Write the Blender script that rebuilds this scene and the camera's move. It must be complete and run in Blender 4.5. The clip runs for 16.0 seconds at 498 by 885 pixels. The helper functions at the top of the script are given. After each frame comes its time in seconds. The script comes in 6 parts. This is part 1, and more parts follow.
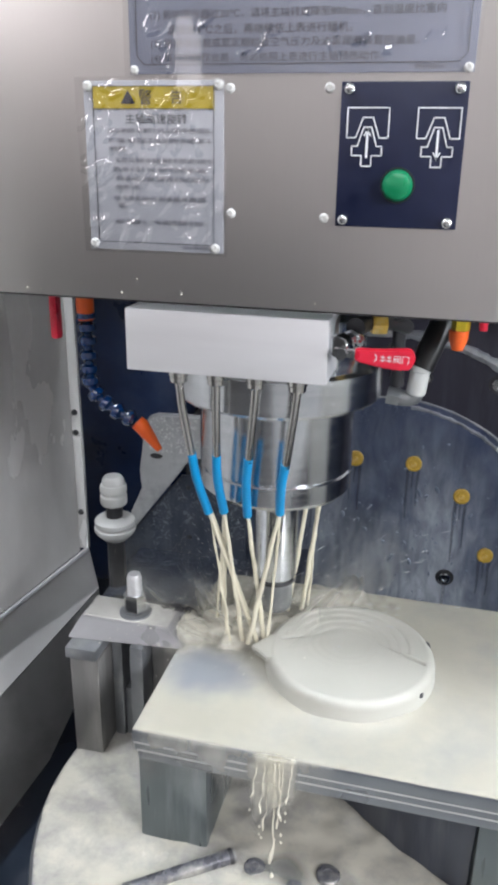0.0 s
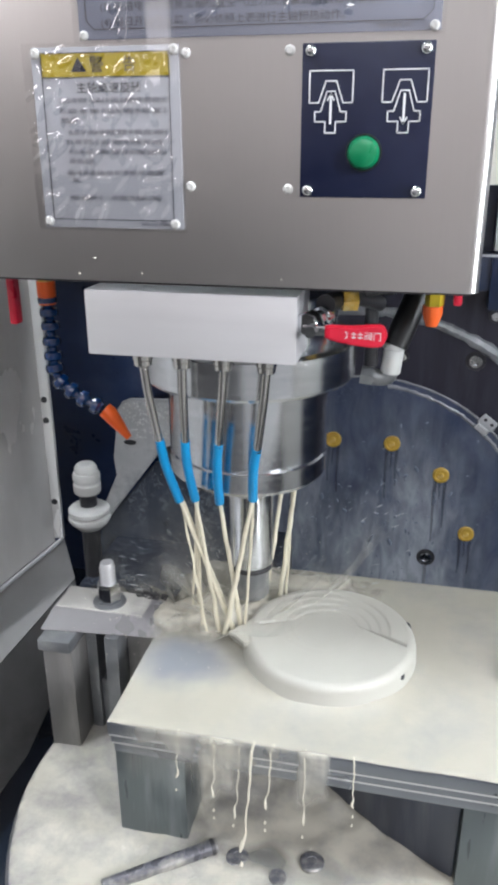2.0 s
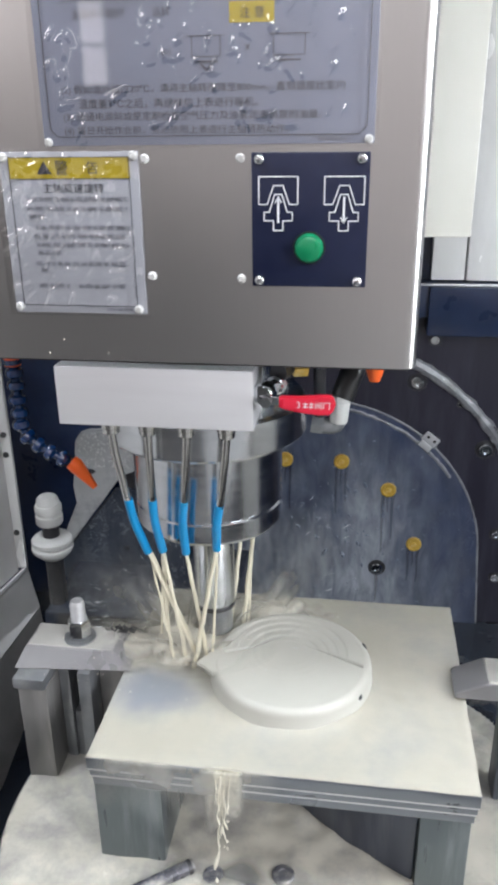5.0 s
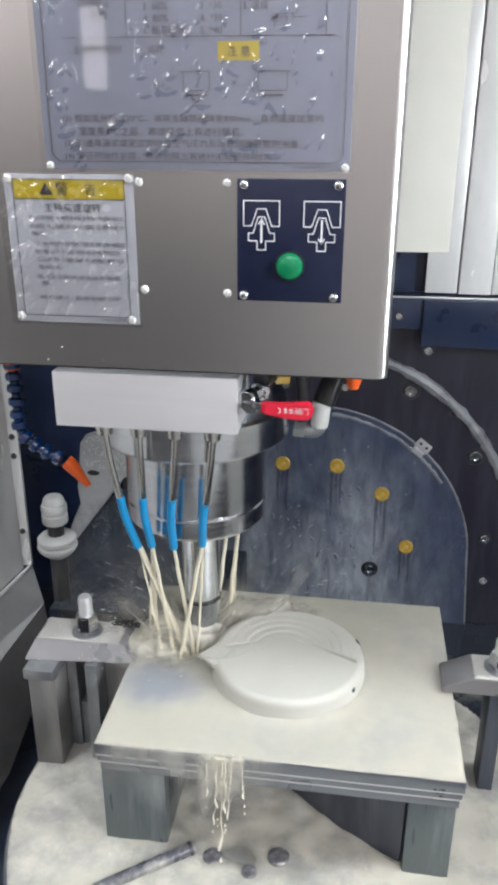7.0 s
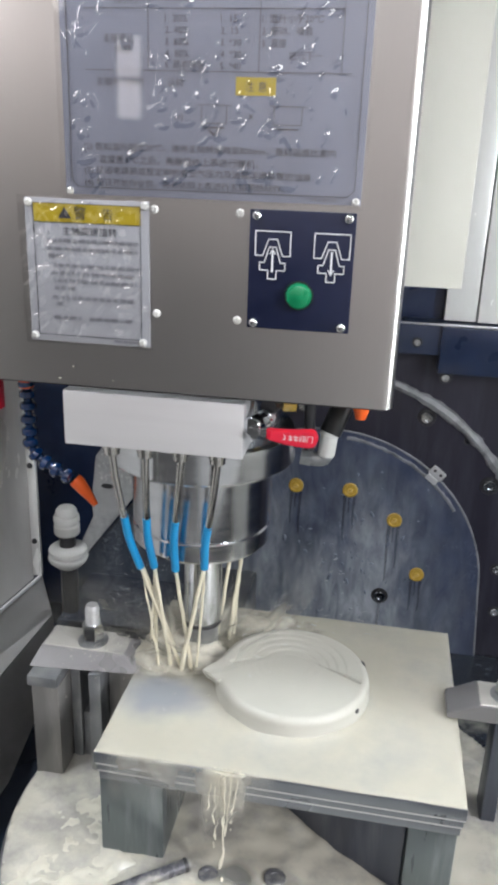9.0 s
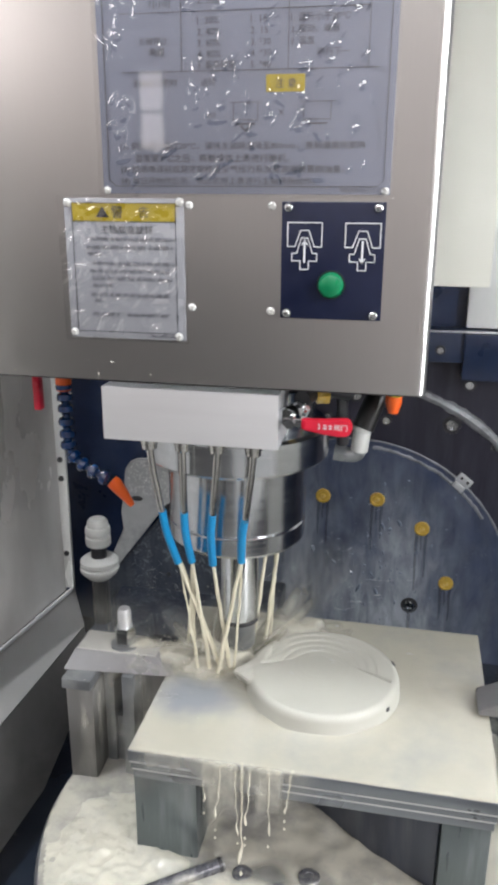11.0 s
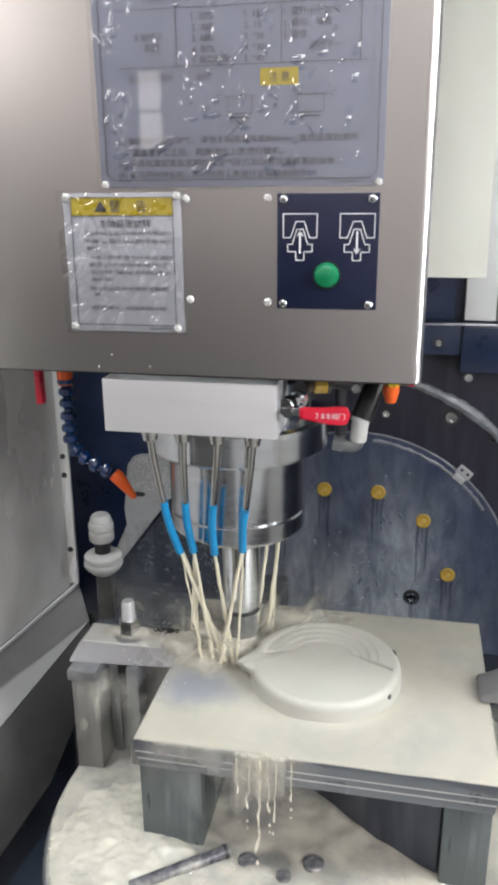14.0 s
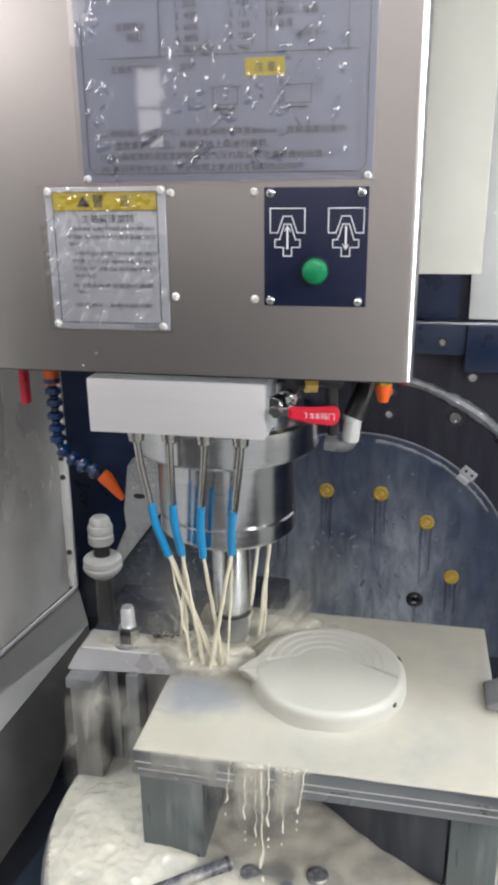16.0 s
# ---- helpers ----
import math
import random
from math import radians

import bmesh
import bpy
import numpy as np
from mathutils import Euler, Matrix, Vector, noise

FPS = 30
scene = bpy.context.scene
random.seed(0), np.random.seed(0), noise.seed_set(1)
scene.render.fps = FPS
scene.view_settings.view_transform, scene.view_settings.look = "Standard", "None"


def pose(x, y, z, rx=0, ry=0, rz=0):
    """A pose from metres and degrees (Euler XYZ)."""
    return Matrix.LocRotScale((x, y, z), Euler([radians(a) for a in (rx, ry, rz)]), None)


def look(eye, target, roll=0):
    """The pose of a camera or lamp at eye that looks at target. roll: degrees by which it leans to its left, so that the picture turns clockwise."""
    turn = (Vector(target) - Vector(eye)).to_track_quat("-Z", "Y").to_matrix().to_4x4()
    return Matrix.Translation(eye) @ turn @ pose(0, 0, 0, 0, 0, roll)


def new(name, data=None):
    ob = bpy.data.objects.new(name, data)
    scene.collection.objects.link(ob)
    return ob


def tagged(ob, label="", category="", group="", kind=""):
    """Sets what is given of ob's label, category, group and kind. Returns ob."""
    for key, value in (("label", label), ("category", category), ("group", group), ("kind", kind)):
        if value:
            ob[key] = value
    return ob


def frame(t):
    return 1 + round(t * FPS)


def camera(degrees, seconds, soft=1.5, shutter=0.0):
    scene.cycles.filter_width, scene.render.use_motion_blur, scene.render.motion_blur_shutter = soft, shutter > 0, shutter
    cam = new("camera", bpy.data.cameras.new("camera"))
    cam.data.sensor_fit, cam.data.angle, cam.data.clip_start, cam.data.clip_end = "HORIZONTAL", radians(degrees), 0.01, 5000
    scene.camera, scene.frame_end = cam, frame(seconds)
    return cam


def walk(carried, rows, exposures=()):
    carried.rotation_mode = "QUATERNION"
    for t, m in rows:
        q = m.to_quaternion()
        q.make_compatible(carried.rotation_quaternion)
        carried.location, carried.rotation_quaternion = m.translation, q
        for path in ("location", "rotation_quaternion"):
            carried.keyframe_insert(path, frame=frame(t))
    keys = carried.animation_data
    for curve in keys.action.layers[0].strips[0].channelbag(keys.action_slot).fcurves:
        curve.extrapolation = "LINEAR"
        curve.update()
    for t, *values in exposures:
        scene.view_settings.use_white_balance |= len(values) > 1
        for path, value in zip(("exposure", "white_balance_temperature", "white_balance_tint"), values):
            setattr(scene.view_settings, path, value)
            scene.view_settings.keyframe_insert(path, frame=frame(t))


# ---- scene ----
cam = camera(35.43, 16.0, 3.8)
CAM_ROWS = [
    (0.0, 0.1010, -0.7591, 0.6251, 14.25, -20.44, -0.82),
    (0.5, 0.0992, -0.7574, 0.6194, 14.08, -20.53, -0.83),
    (1.0, 0.1041, -0.7484, 0.6135, 13.91, -20.53, -0.73),
    (1.5, 0.1072, -0.7475, 0.6166, 13.35, -20.90, -0.50),
    (2.0, 0.1081, -0.7336, 0.6089, 12.49, -21.39, 0.14),
    (2.5, 0.0944, -0.7379, 0.6413, 10.95, -21.93, 0.29),
    (3.0, 0.0935, -0.7412, 0.6660, 10.03, -22.23, 0.72),
    (3.5, 0.0927, -0.7402, 0.6711, 9.29, -22.12, 0.87),
    (4.0, 0.0937, -0.7455, 0.6783, 8.81, -22.12, 0.73),
    (4.5, 0.0986, -0.7595, 0.6869, 8.37, -22.00, 0.75),
    (5.0, 0.1016, -0.7674, 0.6869, 8.20, -21.88, 0.65),
    (7.5, 0.0940, -0.8253, 0.7150, 8.05, -21.56, -0.63),
    (8.0, 0.0875, -0.8143, 0.7130, 8.40, -21.26, -1.24),
    (8.5, 0.0927, -0.8183, 0.7173, 9.02, -20.58, -1.60),
    (9.0, 0.1053, -0.8320, 0.6964, 10.01, -19.62, -1.91),
    (9.5, 0.1079, -0.8367, 0.6810, 10.99, -18.87, -2.08),
    (12.0, 0.1142, -0.8744, 0.6711, 11.35, -17.50, 0.59),
    (12.5, 0.1087, -0.8692, 0.6705, 11.11, -17.59, 0.59),
    (13.0, 0.1129, -0.8700, 0.6642, 11.34, -17.50, 0.57),
    (13.5, 0.1229, -0.8763, 0.6673, 11.53, -17.70, 0.54),
    (14.0, 0.1188, -0.8763, 0.6669, 11.52, -17.76, 0.47),
    (14.5, 0.1126, -0.8665, 0.6613, 11.40, -17.77, 0.56),
    (15.0, 0.1079, -0.8646, 0.6681, 11.42, -18.11, 0.30),
    (15.5, 0.1153, -0.8570, 0.6693, 11.58, -18.19, 0.45),
    (16.0, 0.1119, -0.8530, 0.6672, 11.49, -17.95, 0.58),
]
walk(cam, [(t, pose(x, y, z, 90 + pitch, roll, yaw)) for t, x, y, z, yaw, pitch, roll in CAM_ROWS], [(0.0, -0.19, 6420, 11), (5.2, -0.20, 6420, 11), (8.0, -0.24, 6550, 10), (9.7, -0.28, 6620, 10), (12.0, -0.29, 6720, 10.5), (16.0, -0.29, 6720, 10.5)])
HEAD_ROWS = [
    (0.0, 0.0001, 0.0001, 0.0000),
    (0.5, 0.0029, 0.0036, -0.0038),
    (1.0, 0.0017, 0.0022, -0.0068),
    (1.5, 0.0010, -0.0022, -0.0039),
    (2.0, 0.0007, -0.0049, -0.0024),
    (2.5, -0.0056, -0.0048, -0.0137),
    (3.0, -0.0103, -0.0056, -0.0165),
    (3.5, -0.0127, -0.0013, -0.0198),
    (4.0, -0.0084, -0.0009, -0.0180),
    (4.5, -0.0012, 0.0035, -0.0182),
    (5.0, 0.0000, 0.0020, -0.0179),
    (7.5, -0.0259, 0.0053, -0.0145),
    (7.6, -0.0256, 0.0043, -0.0013),
    (7.7, -0.0253, 0.0032, 0.0040),
    (7.8, -0.0249, 0.0000, 0.0474),
    (7.9, -0.0246, 0.0000, 0.1187),
    (8.0, -0.0243, 0.0000, 0.1650),
    (8.1, -0.0249, 0.0000, 0.1733),
    (8.2, -0.0256, 0.0000, 0.1762),
    (8.3, -0.0263, 0.0000, 0.1781),
    (8.4, -0.0270, 0.0000, 0.1680),
    (8.5, -0.0276, 0.0000, 0.1253),
    (8.6, -0.0284, 0.0000, 0.0520),
    (8.7, -0.0292, 0.0000, -0.0006),
    (8.8, -0.0300, -0.0012, -0.0176),
    (8.9, -0.0308, 0.0000, -0.0252),
    (9.0, -0.0315, 0.0013, -0.0316),
    (9.5, -0.0316, -0.0013, -0.0257),
    (12.0, -0.0144, -0.0001, -0.0202),
    (12.5, -0.0198, -0.0016, -0.0217),
    (13.0, -0.0210, -0.0017, -0.0226),
    (13.5, -0.0219, -0.0015, -0.0192),
    (14.0, -0.0212, 0.0008, -0.0188),
    (14.5, -0.0187, 0.0004, -0.0200),
    (15.0, -0.0241, 0.0004, -0.0165),
    (15.5, -0.0305, -0.0000, -0.0158),
    (16.0, -0.0378, -0.0007, -0.0151),
]

# ---- light ----
world = bpy.data.worlds.new("workshop_air")
scene.world = world
world.use_nodes = True
world.node_tree.nodes["Background"].inputs[0].default_value = (0.75, 0.8, 0.9, 1)
world.node_tree.nodes["Background"].inputs[1].default_value = 0.15


def area(name, eye, target, sx, sy, watts, colour):
    lamp = bpy.data.lights.new(name, "AREA")
    lamp.shape, lamp.size, lamp.size_y, lamp.energy, lamp.color = "RECTANGLE", sx, sy, watts, colour
    ob = new(name, lamp)
    ob.matrix_world = look(eye, target)
    return ob


area("machine_lamp", (-0.52, -0.12, 1.66), (-0.38, 0.12, 0.0), 0.12, 0.55, 29, (0.89, 0.95, 1.0))
area("machine_lamp", (0.900, -0.16, 0.38), (0.04, 0.27, 0.05), 0.06, 1.2, 16, (0.89, 0.95, 1.0))
area("ceiling_lamp", (0.3, -4.6, 3.3), (0.3, -4.9, 0.0), 3.5, 1.6, 165, (0.97, 0.98, 1.0))
area("window_daylight", (-3.9, -6.9, 2.45), (0.0, 0.0, 0.8), 1.6, 0.9, 36, (1.0, 0.92, 0.92))
area("workshop_lamp", (4.2, -3.1, 2.9), (0.0, 0.15, 0.0), 0.9, 1.9, 350, (0.97, 0.98, 1.0))


# ---- materials ----
def material(name, colour, rough=0.5, metal=0.0, vary=0.15, scale=40.0, bump=0.0, bump_scale=200.0, coat=0.0, stain=None, stain_scale=6.0, stain_at=(0.5, 0.7), stretch=(1, 1, 1), alpha=1.0, rv=0.2, sss=0.0):
    m = bpy.data.materials.new(name)
    m.use_nodes = True
    nt = m.node_tree
    b = nt.nodes["Principled BSDF"]
    link = nt.links.new
    co = nt.nodes.new("ShaderNodeTexCoord")
    mp = nt.nodes.new("ShaderNodeMapping")
    mp.inputs["Scale"].default_value = stretch
    link(co.outputs["Object"], mp.inputs["Vector"])
    n1 = nt.nodes.new("ShaderNodeTexNoise")
    n1.inputs["Scale"].default_value, n1.inputs["Detail"].default_value = scale, 6
    link(mp.outputs[0], n1.inputs["Vector"])
    ramp = nt.nodes.new("ShaderNodeMapRange")
    ramp.inputs[1].default_value, ramp.inputs[2].default_value = 0.3, 0.7
    ramp.inputs[3].default_value, ramp.inputs[4].default_value = 1 - vary, 1 + vary
    link(n1.outputs[0], ramp.inputs[0])
    mul = nt.nodes.new("ShaderNodeVectorMath")
    mul.operation = "SCALE"
    mul.inputs[0].default_value = colour
    link(ramp.outputs[0], mul.inputs["Scale"])
    out = mul.outputs[0]
    rough_out = None
    if stain:
        n2 = nt.nodes.new("ShaderNodeTexNoise")
        n2.inputs["Scale"].default_value, n2.inputs["Detail"].default_value, n2.inputs["Roughness"].default_value = stain_scale, 8, 0.65
        link(mp.outputs[0], n2.inputs["Vector"])
        r2 = nt.nodes.new("ShaderNodeMapRange")
        r2.inputs[1].default_value, r2.inputs[2].default_value = stain_at
        link(n2.outputs[0], r2.inputs[0])
        mix = nt.nodes.new("ShaderNodeMix")
        mix.data_type = "RGBA"
        link(r2.outputs[0], mix.inputs[0])
        link(out, mix.inputs[6])
        mix.inputs[7].default_value = (*stain, 1)
        out = mix.outputs[2]
    link(out, b.inputs["Base Color"])
    rr = nt.nodes.new("ShaderNodeMapRange")
    rr.inputs[1].default_value, rr.inputs[2].default_value = 0.3, 0.7
    rr.inputs[3].default_value, rr.inputs[4].default_value = max(0.02, rough * (1 - rv)), min(1, rough * (1 + rv))
    link(n1.outputs[0], rr.inputs[0])
    link(rr.outputs[0], b.inputs["Roughness"])
    b.inputs["Metallic"].default_value = metal
    b.inputs["Coat Weight"].default_value = coat
    b.inputs["Coat Roughness"].default_value = 0.08
    b.inputs["Alpha"].default_value = alpha
    if sss:
        b.inputs["Subsurface Weight"].default_value = sss
        b.inputs["Subsurface Radius"].default_value = (0.01, 0.009, 0.007)
    if bump:
        n3 = nt.nodes.new("ShaderNodeTexNoise")
        n3.inputs["Scale"].default_value, n3.inputs["Detail"].default_value = bump_scale, 4
        link(mp.outputs[0], n3.inputs["Vector"])
        bp = nt.nodes.new("ShaderNodeBump")
        bp.inputs["Strength"].default_value, bp.inputs["Distance"].default_value = bump, 0.002
        link(n3.outputs[0], bp.inputs["Height"])
        link(bp.outputs[0], b.inputs["Normal"])
    return m


def glowing(name, colour, strength):
    m = bpy.data.materials.new(name)
    m.use_nodes = True
    b = m.node_tree.nodes["Principled BSDF"]
    b.inputs["Emission Color"].default_value = (*colour, 1)
    b.inputs["Emission Strength"].default_value = strength
    return m


BRUSHED = material("brushed_stainless", (0.63, 0.615, 0.605), 0.29, 1.0, 0.007, 400, 0.0, 700, stretch=(1, 1, 0.04), rv=0.03)
# streaks in the colour mimic uneven reflections as well as wet smears
STAINLESS = material("wet_stainless_sheet", (0.92, 0.92, 0.91), 0.25, 0.22, 0.10, 9, 0.40, 9, stain=(0.76, 0.76, 0.75), stain_scale=5, stain_at=(0.46, 0.72), stretch=(1, 1, 0.35))
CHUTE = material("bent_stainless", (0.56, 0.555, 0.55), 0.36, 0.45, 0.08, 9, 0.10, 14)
SATIN = material("satin_aluminium", (0.68, 0.69, 0.71), 0.36, 0.55, 0.03, 60, 0.02, 300, stretch=(0.1, 1, 1), rv=0.1)
BLOCK = material("milled_aluminium", (0.71, 0.71, 0.73), 0.40, 0.4, 0.03, 60, 0.02, 300, stretch=(0.1, 1, 1), rv=0.1)
PIPE = material("bent_steel_pipe", (0.58, 0.57, 0.55), 0.16, 1.0, 0.06, 40, 0.02, 200)
NOSE = material("turned_steel", (0.66, 0.68, 0.71), 0.19, 1.0, 0.08, 22, 0.03, 120, stretch=(1, 1, 9), rv=0.25)
CHROME = material("ground_steel", (0.62, 0.64, 0.66), 0.13, 1.0, 0.06, 30, 0.02, 200, stretch=(1, 1, 6))
STEEL = material("machined_steel", (0.24, 0.25, 0.265), 0.36, 0.6, 0.18, 25, 0.10, 90, stain=(0.50, 0.50, 0.46), stain_at=(0.5, 0.78))
LAYER = material("layered_steel", (0.205, 0.222, 0.25), 0.32, 0.6, 0.06, 14, 0.03, 60)
# darker copy of the chute's metal, with the lower sheet's shade in its colour
SHADEDCHUTE = material("shaded_wet_sheet", (0.23, 0.225, 0.225), 0.35, 0.4, 0.2, 8, 0.10, 20, stain=(0.30, 0.295, 0.285), stain_scale=7, stain_at=(0.5, 0.8))
RISER = material("streaked_riser", (0.21, 0.205, 0.202), 0.35, 0.4, 0.12, 30, 0.04, 50, stain=(0.38, 0.37, 0.35), stain_scale=18, stain_at=(0.48, 0.8), stretch=(1, 1, 0.15))
WETTOP = material("coolant_skin", (0.52, 0.51, 0.48), 0.22, 0.1, 0.08, 20, 0.12, 40, coat=0.3, stain=(0.28, 0.28, 0.28), stain_scale=14, stain_at=(0.5, 0.75))
STREAKED = material("streaked_steel", (0.125, 0.148, 0.158), 0.30, 0.5, 0.10, 30, 0.04, 50, stain=(0.33, 0.36, 0.37), stain_scale=22, stain_at=(0.50, 0.85), stretch=(1, 1, 0.10))
MILKYSTEEL = material("coolant_wet_steel", (0.25, 0.245, 0.255), 0.30, 0.3, 0.06, 25, 0.05, 30)
PLATETOP = material("swept_steel", (0.36, 0.385, 0.44), 0.35, 0.2, 0.08, 20, 0.05, 60)
DEFLECT = material("pale_wet_steel", (0.40, 0.405, 0.41), 0.35, 0.2, 0.12, 14, 0.08, 60, stain=(0.24, 0.245, 0.255), stain_scale=16, stain_at=(0.5, 0.75))
DARKSTEEL = material("dark_steel", (0.06, 0.06, 0.065), 0.35, 0.6, 0.2, 30)
NAVY = material("navy_painted_casting", (0.010, 0.023, 0.068), 0.32, 0.0, 0.25, 12, 0.08, 40, coat=0.3, stain=(0.045, 0.055, 0.085), stain_at=(0.5, 0.85))
PLATEBLACK = material("black_oiled_plate", (0.021, 0.020, 0.034), 0.42, 0.1, 0.3, 14, 0.10, 50, coat=0.08, stain=(0.060, 0.060, 0.085), stain_scale=16, stain_at=(0.50, 0.85), stretch=(1, 1, 0.14))


def washed_plate(name, clean, washed, z_clean, z_washed, fleck=0.0, near=None):
    """Painted plate with milky residue in running streaks and spray haze painted in, thicker low down where the coolant
    is thrown; fleck: splashed dots.
    """
    m = material(name, clean, 0.36, 0.0, 0.25, 22, 0.10, 50, coat=0.15, stretch=(1, 1, 0.6))
    nt = m.node_tree
    link = nt.links.new
    b = nt.nodes["Principled BSDF"]
    paint = b.inputs["Base Color"].links[0].from_socket
    co = nt.nodes.new("ShaderNodeTexCoord")
    sep = nt.nodes.new("ShaderNodeSeparateXYZ")
    link(co.outputs["Object"], sep.inputs[0])
    low = nt.nodes.new("ShaderNodeMapRange")
    low.inputs[1].default_value, low.inputs[2].default_value = z_clean, z_washed
    link(sep.outputs["Z"], low.inputs[0])
    total = low.outputs[0]
    if near:
        # residue and the haze painted in with it thin away from the tool
        off, size, fade, mul = (nt.nodes.new("ShaderNodeMath"), nt.nodes.new("ShaderNodeMath"), nt.nodes.new("ShaderNodeMapRange"), nt.nodes.new("ShaderNodeMath"))
        off.operation, size.operation, mul.operation, fade.interpolation_type = "SUBTRACT", "ABSOLUTE", "MULTIPLY", "SMOOTHSTEP"
        link(sep.outputs["X"], off.inputs[0])
        off.inputs[1].default_value = near[0]
        link(off.outputs[0], size.inputs[0])
        fade.inputs[1].default_value, fade.inputs[2].default_value, fade.inputs[3].default_value, fade.inputs[4].default_value = near[1], near[2], 1.0, 0.12
        link(size.outputs[0], fade.inputs[0])
        link(total, mul.inputs[0])
        link(fade.outputs[0], mul.inputs[1])
        total = mul.outputs[0]
    for scale, stretch, lo, hi in ((7.0, (1, 1, 0.6), 0.28, 0.62), (38.0, (1, 1, 0.30), 0.26, 0.66)):
        mp = nt.nodes.new("ShaderNodeMapping")
        mp.inputs["Scale"].default_value = stretch
        link(co.outputs["Object"], mp.inputs["Vector"])
        n = nt.nodes.new("ShaderNodeTexNoise")
        n.inputs["Scale"].default_value, n.inputs["Detail"].default_value, n.inputs["Roughness"].default_value = scale, 7, 0.6
        n.inputs["Distortion"].default_value = 0.6
        link(mp.outputs[0], n.inputs["Vector"])
        r = nt.nodes.new("ShaderNodeMapRange")
        r.inputs[1].default_value, r.inputs[2].default_value = lo, hi
        r.inputs[3].default_value = 0.30
        link(n.outputs[0], r.inputs[0])
        mul = nt.nodes.new("ShaderNodeMath")
        mul.operation = "MULTIPLY"
        link(total, mul.inputs[0])
        link(r.outputs[0], mul.inputs[1])
        total = mul.outputs[0]
    if fleck:
        dots, cloud = nt.nodes.new("ShaderNodeTexNoise"), nt.nodes.new("ShaderNodeTexNoise")
        for n, scale, twist in ((dots, 70.0, 2.6), (cloud, 11.0, 0.8)):
            n.inputs["Scale"].default_value, n.inputs["Detail"].default_value, n.inputs["Distortion"].default_value = scale, 4, twist
            link(co.outputs["Object"], n.inputs["Vector"])
        steps = []
        for n, lo, hi in ((dots, 0.50, 0.62), (cloud, 0.36, 0.58)):
            r = nt.nodes.new("ShaderNodeMapRange")
            r.inputs[1].default_value, r.inputs[2].default_value, r.inputs[4].default_value = lo, hi, fleck if n is dots else 1.0
            link(n.outputs[0], r.inputs[0])
            steps.append(r.outputs[0])
        mul, top = nt.nodes.new("ShaderNodeMath"), nt.nodes.new("ShaderNodeMath")
        mul.operation, top.operation = "MULTIPLY", "MAXIMUM"
        link(steps[0], mul.inputs[0])
        link(steps[1], mul.inputs[1])
        link(mul.outputs[0], top.inputs[0])
        link(total, top.inputs[1])
        total = top.outputs[0]
    mix = nt.nodes.new("ShaderNodeMix")
    mix.data_type = "RGBA"
    link(total, mix.inputs[0])
    link(paint, mix.inputs[6])
    mix.inputs[7].default_value = (*washed, 1)
    link(mix.outputs[2], b.inputs["Base Color"])
    return m


# the arch's washed tone holds residue and the haze of spray before it
ARCHBLUE = washed_plate("splashed_blue_plate", (0.018, 0.031, 0.080), (0.58, 0.62, 0.68), 0.19, -0.24, 0.14, (0.03, 0.05, 0.36))
SADDLE = washed_plate("wet_dark_casting", (0.006, 0.011, 0.028), (0.30, 0.33, 0.36), 0.30, -1.60, 0.50)
RUNMARK = material("dark_run_mark", (0.025, 0.030, 0.055), 0.25, 0.0, 0.2, 60, coat=0.3, alpha=0.38)
PALERUN = material("pale_run_mark", (0.42, 0.45, 0.50), 0.25, 0.0, 0.2, 60, coat=0.3, alpha=0.4)
UNDERNAVY = material("streaked_navy_steel", (0.045, 0.053, 0.078), 0.35, 0.1, 0.2, 30, 0.05, 50, coat=0.1, stain=(0.16, 0.17, 0.19), stain_scale=18, stain_at=(0.5, 0.85), stretch=(1, 1, 0.08))
CREAM = material("cream_paint", (0.68, 0.665, 0.605), 0.38, 0.0, 0.03, 8, 0.02, 90)
MILK = material("milky_coolant", (0.468, 0.449, 0.38), 0.22, 0.0, 0.05, 10, 0.16, 24, coat=0.3, stain=(0.39, 0.39, 0.36), stain_scale=9, stain_at=(0.46, 0.74))
WASH = material("foaming_coolant", (0.52, 0.50, 0.43), 0.24, 0.0, 0.06, 14, 0.25, 34, coat=0.2, stain=(0.29, 0.285, 0.285), stain_scale=9, stain_at=(0.46, 0.66))
FROTH = material("boiling_coolant", (0.60, 0.575, 0.495), 0.40, 0.0, 0.05, 30, 0.10, 50, coat=0.2, stain=(0.58, 0.565, 0.51), stain_scale=25, stain_at=(0.5, 0.75))
FOAM = material("heaped_foam", (0.56, 0.54, 0.46), 0.3, 0.0, 0.06, 30, 0.3, 50, coat=0.2, stain=(0.40, 0.40, 0.37), stain_scale=14, stain_at=(0.46, 0.72))
MILKDISC = material("coolant_covered_casting", (0.47, 0.465, 0.42), 0.42, 0.0, 0.05, 12, 0.06, 40, coat=0.04)
STREAM = material("coolant_stream", (0.66, 0.62, 0.49), 0.15, 0.0, 0.08, 40, 0.3, 60, coat=0.3)
FLECK = material("fine_spray", (0.50, 0.52, 0.54), 0.3, 0.0, 0.06, 40, 0.0, 60)
SPRAY = material("coolant_spray", (0.72, 0.69, 0.60), 0.25, 0.0, 0.06, 40, 0.2, 60)
BLUEHOSE = material("blue_plastic", (0.0, 0.23, 0.50), 0.35, 0.0, 0.05, 40)
LOCBLUE = material("segment_hose_blue", (0.002, 0.030, 0.13), 0.10, 0.0, 0.1, 40, coat=0.8)
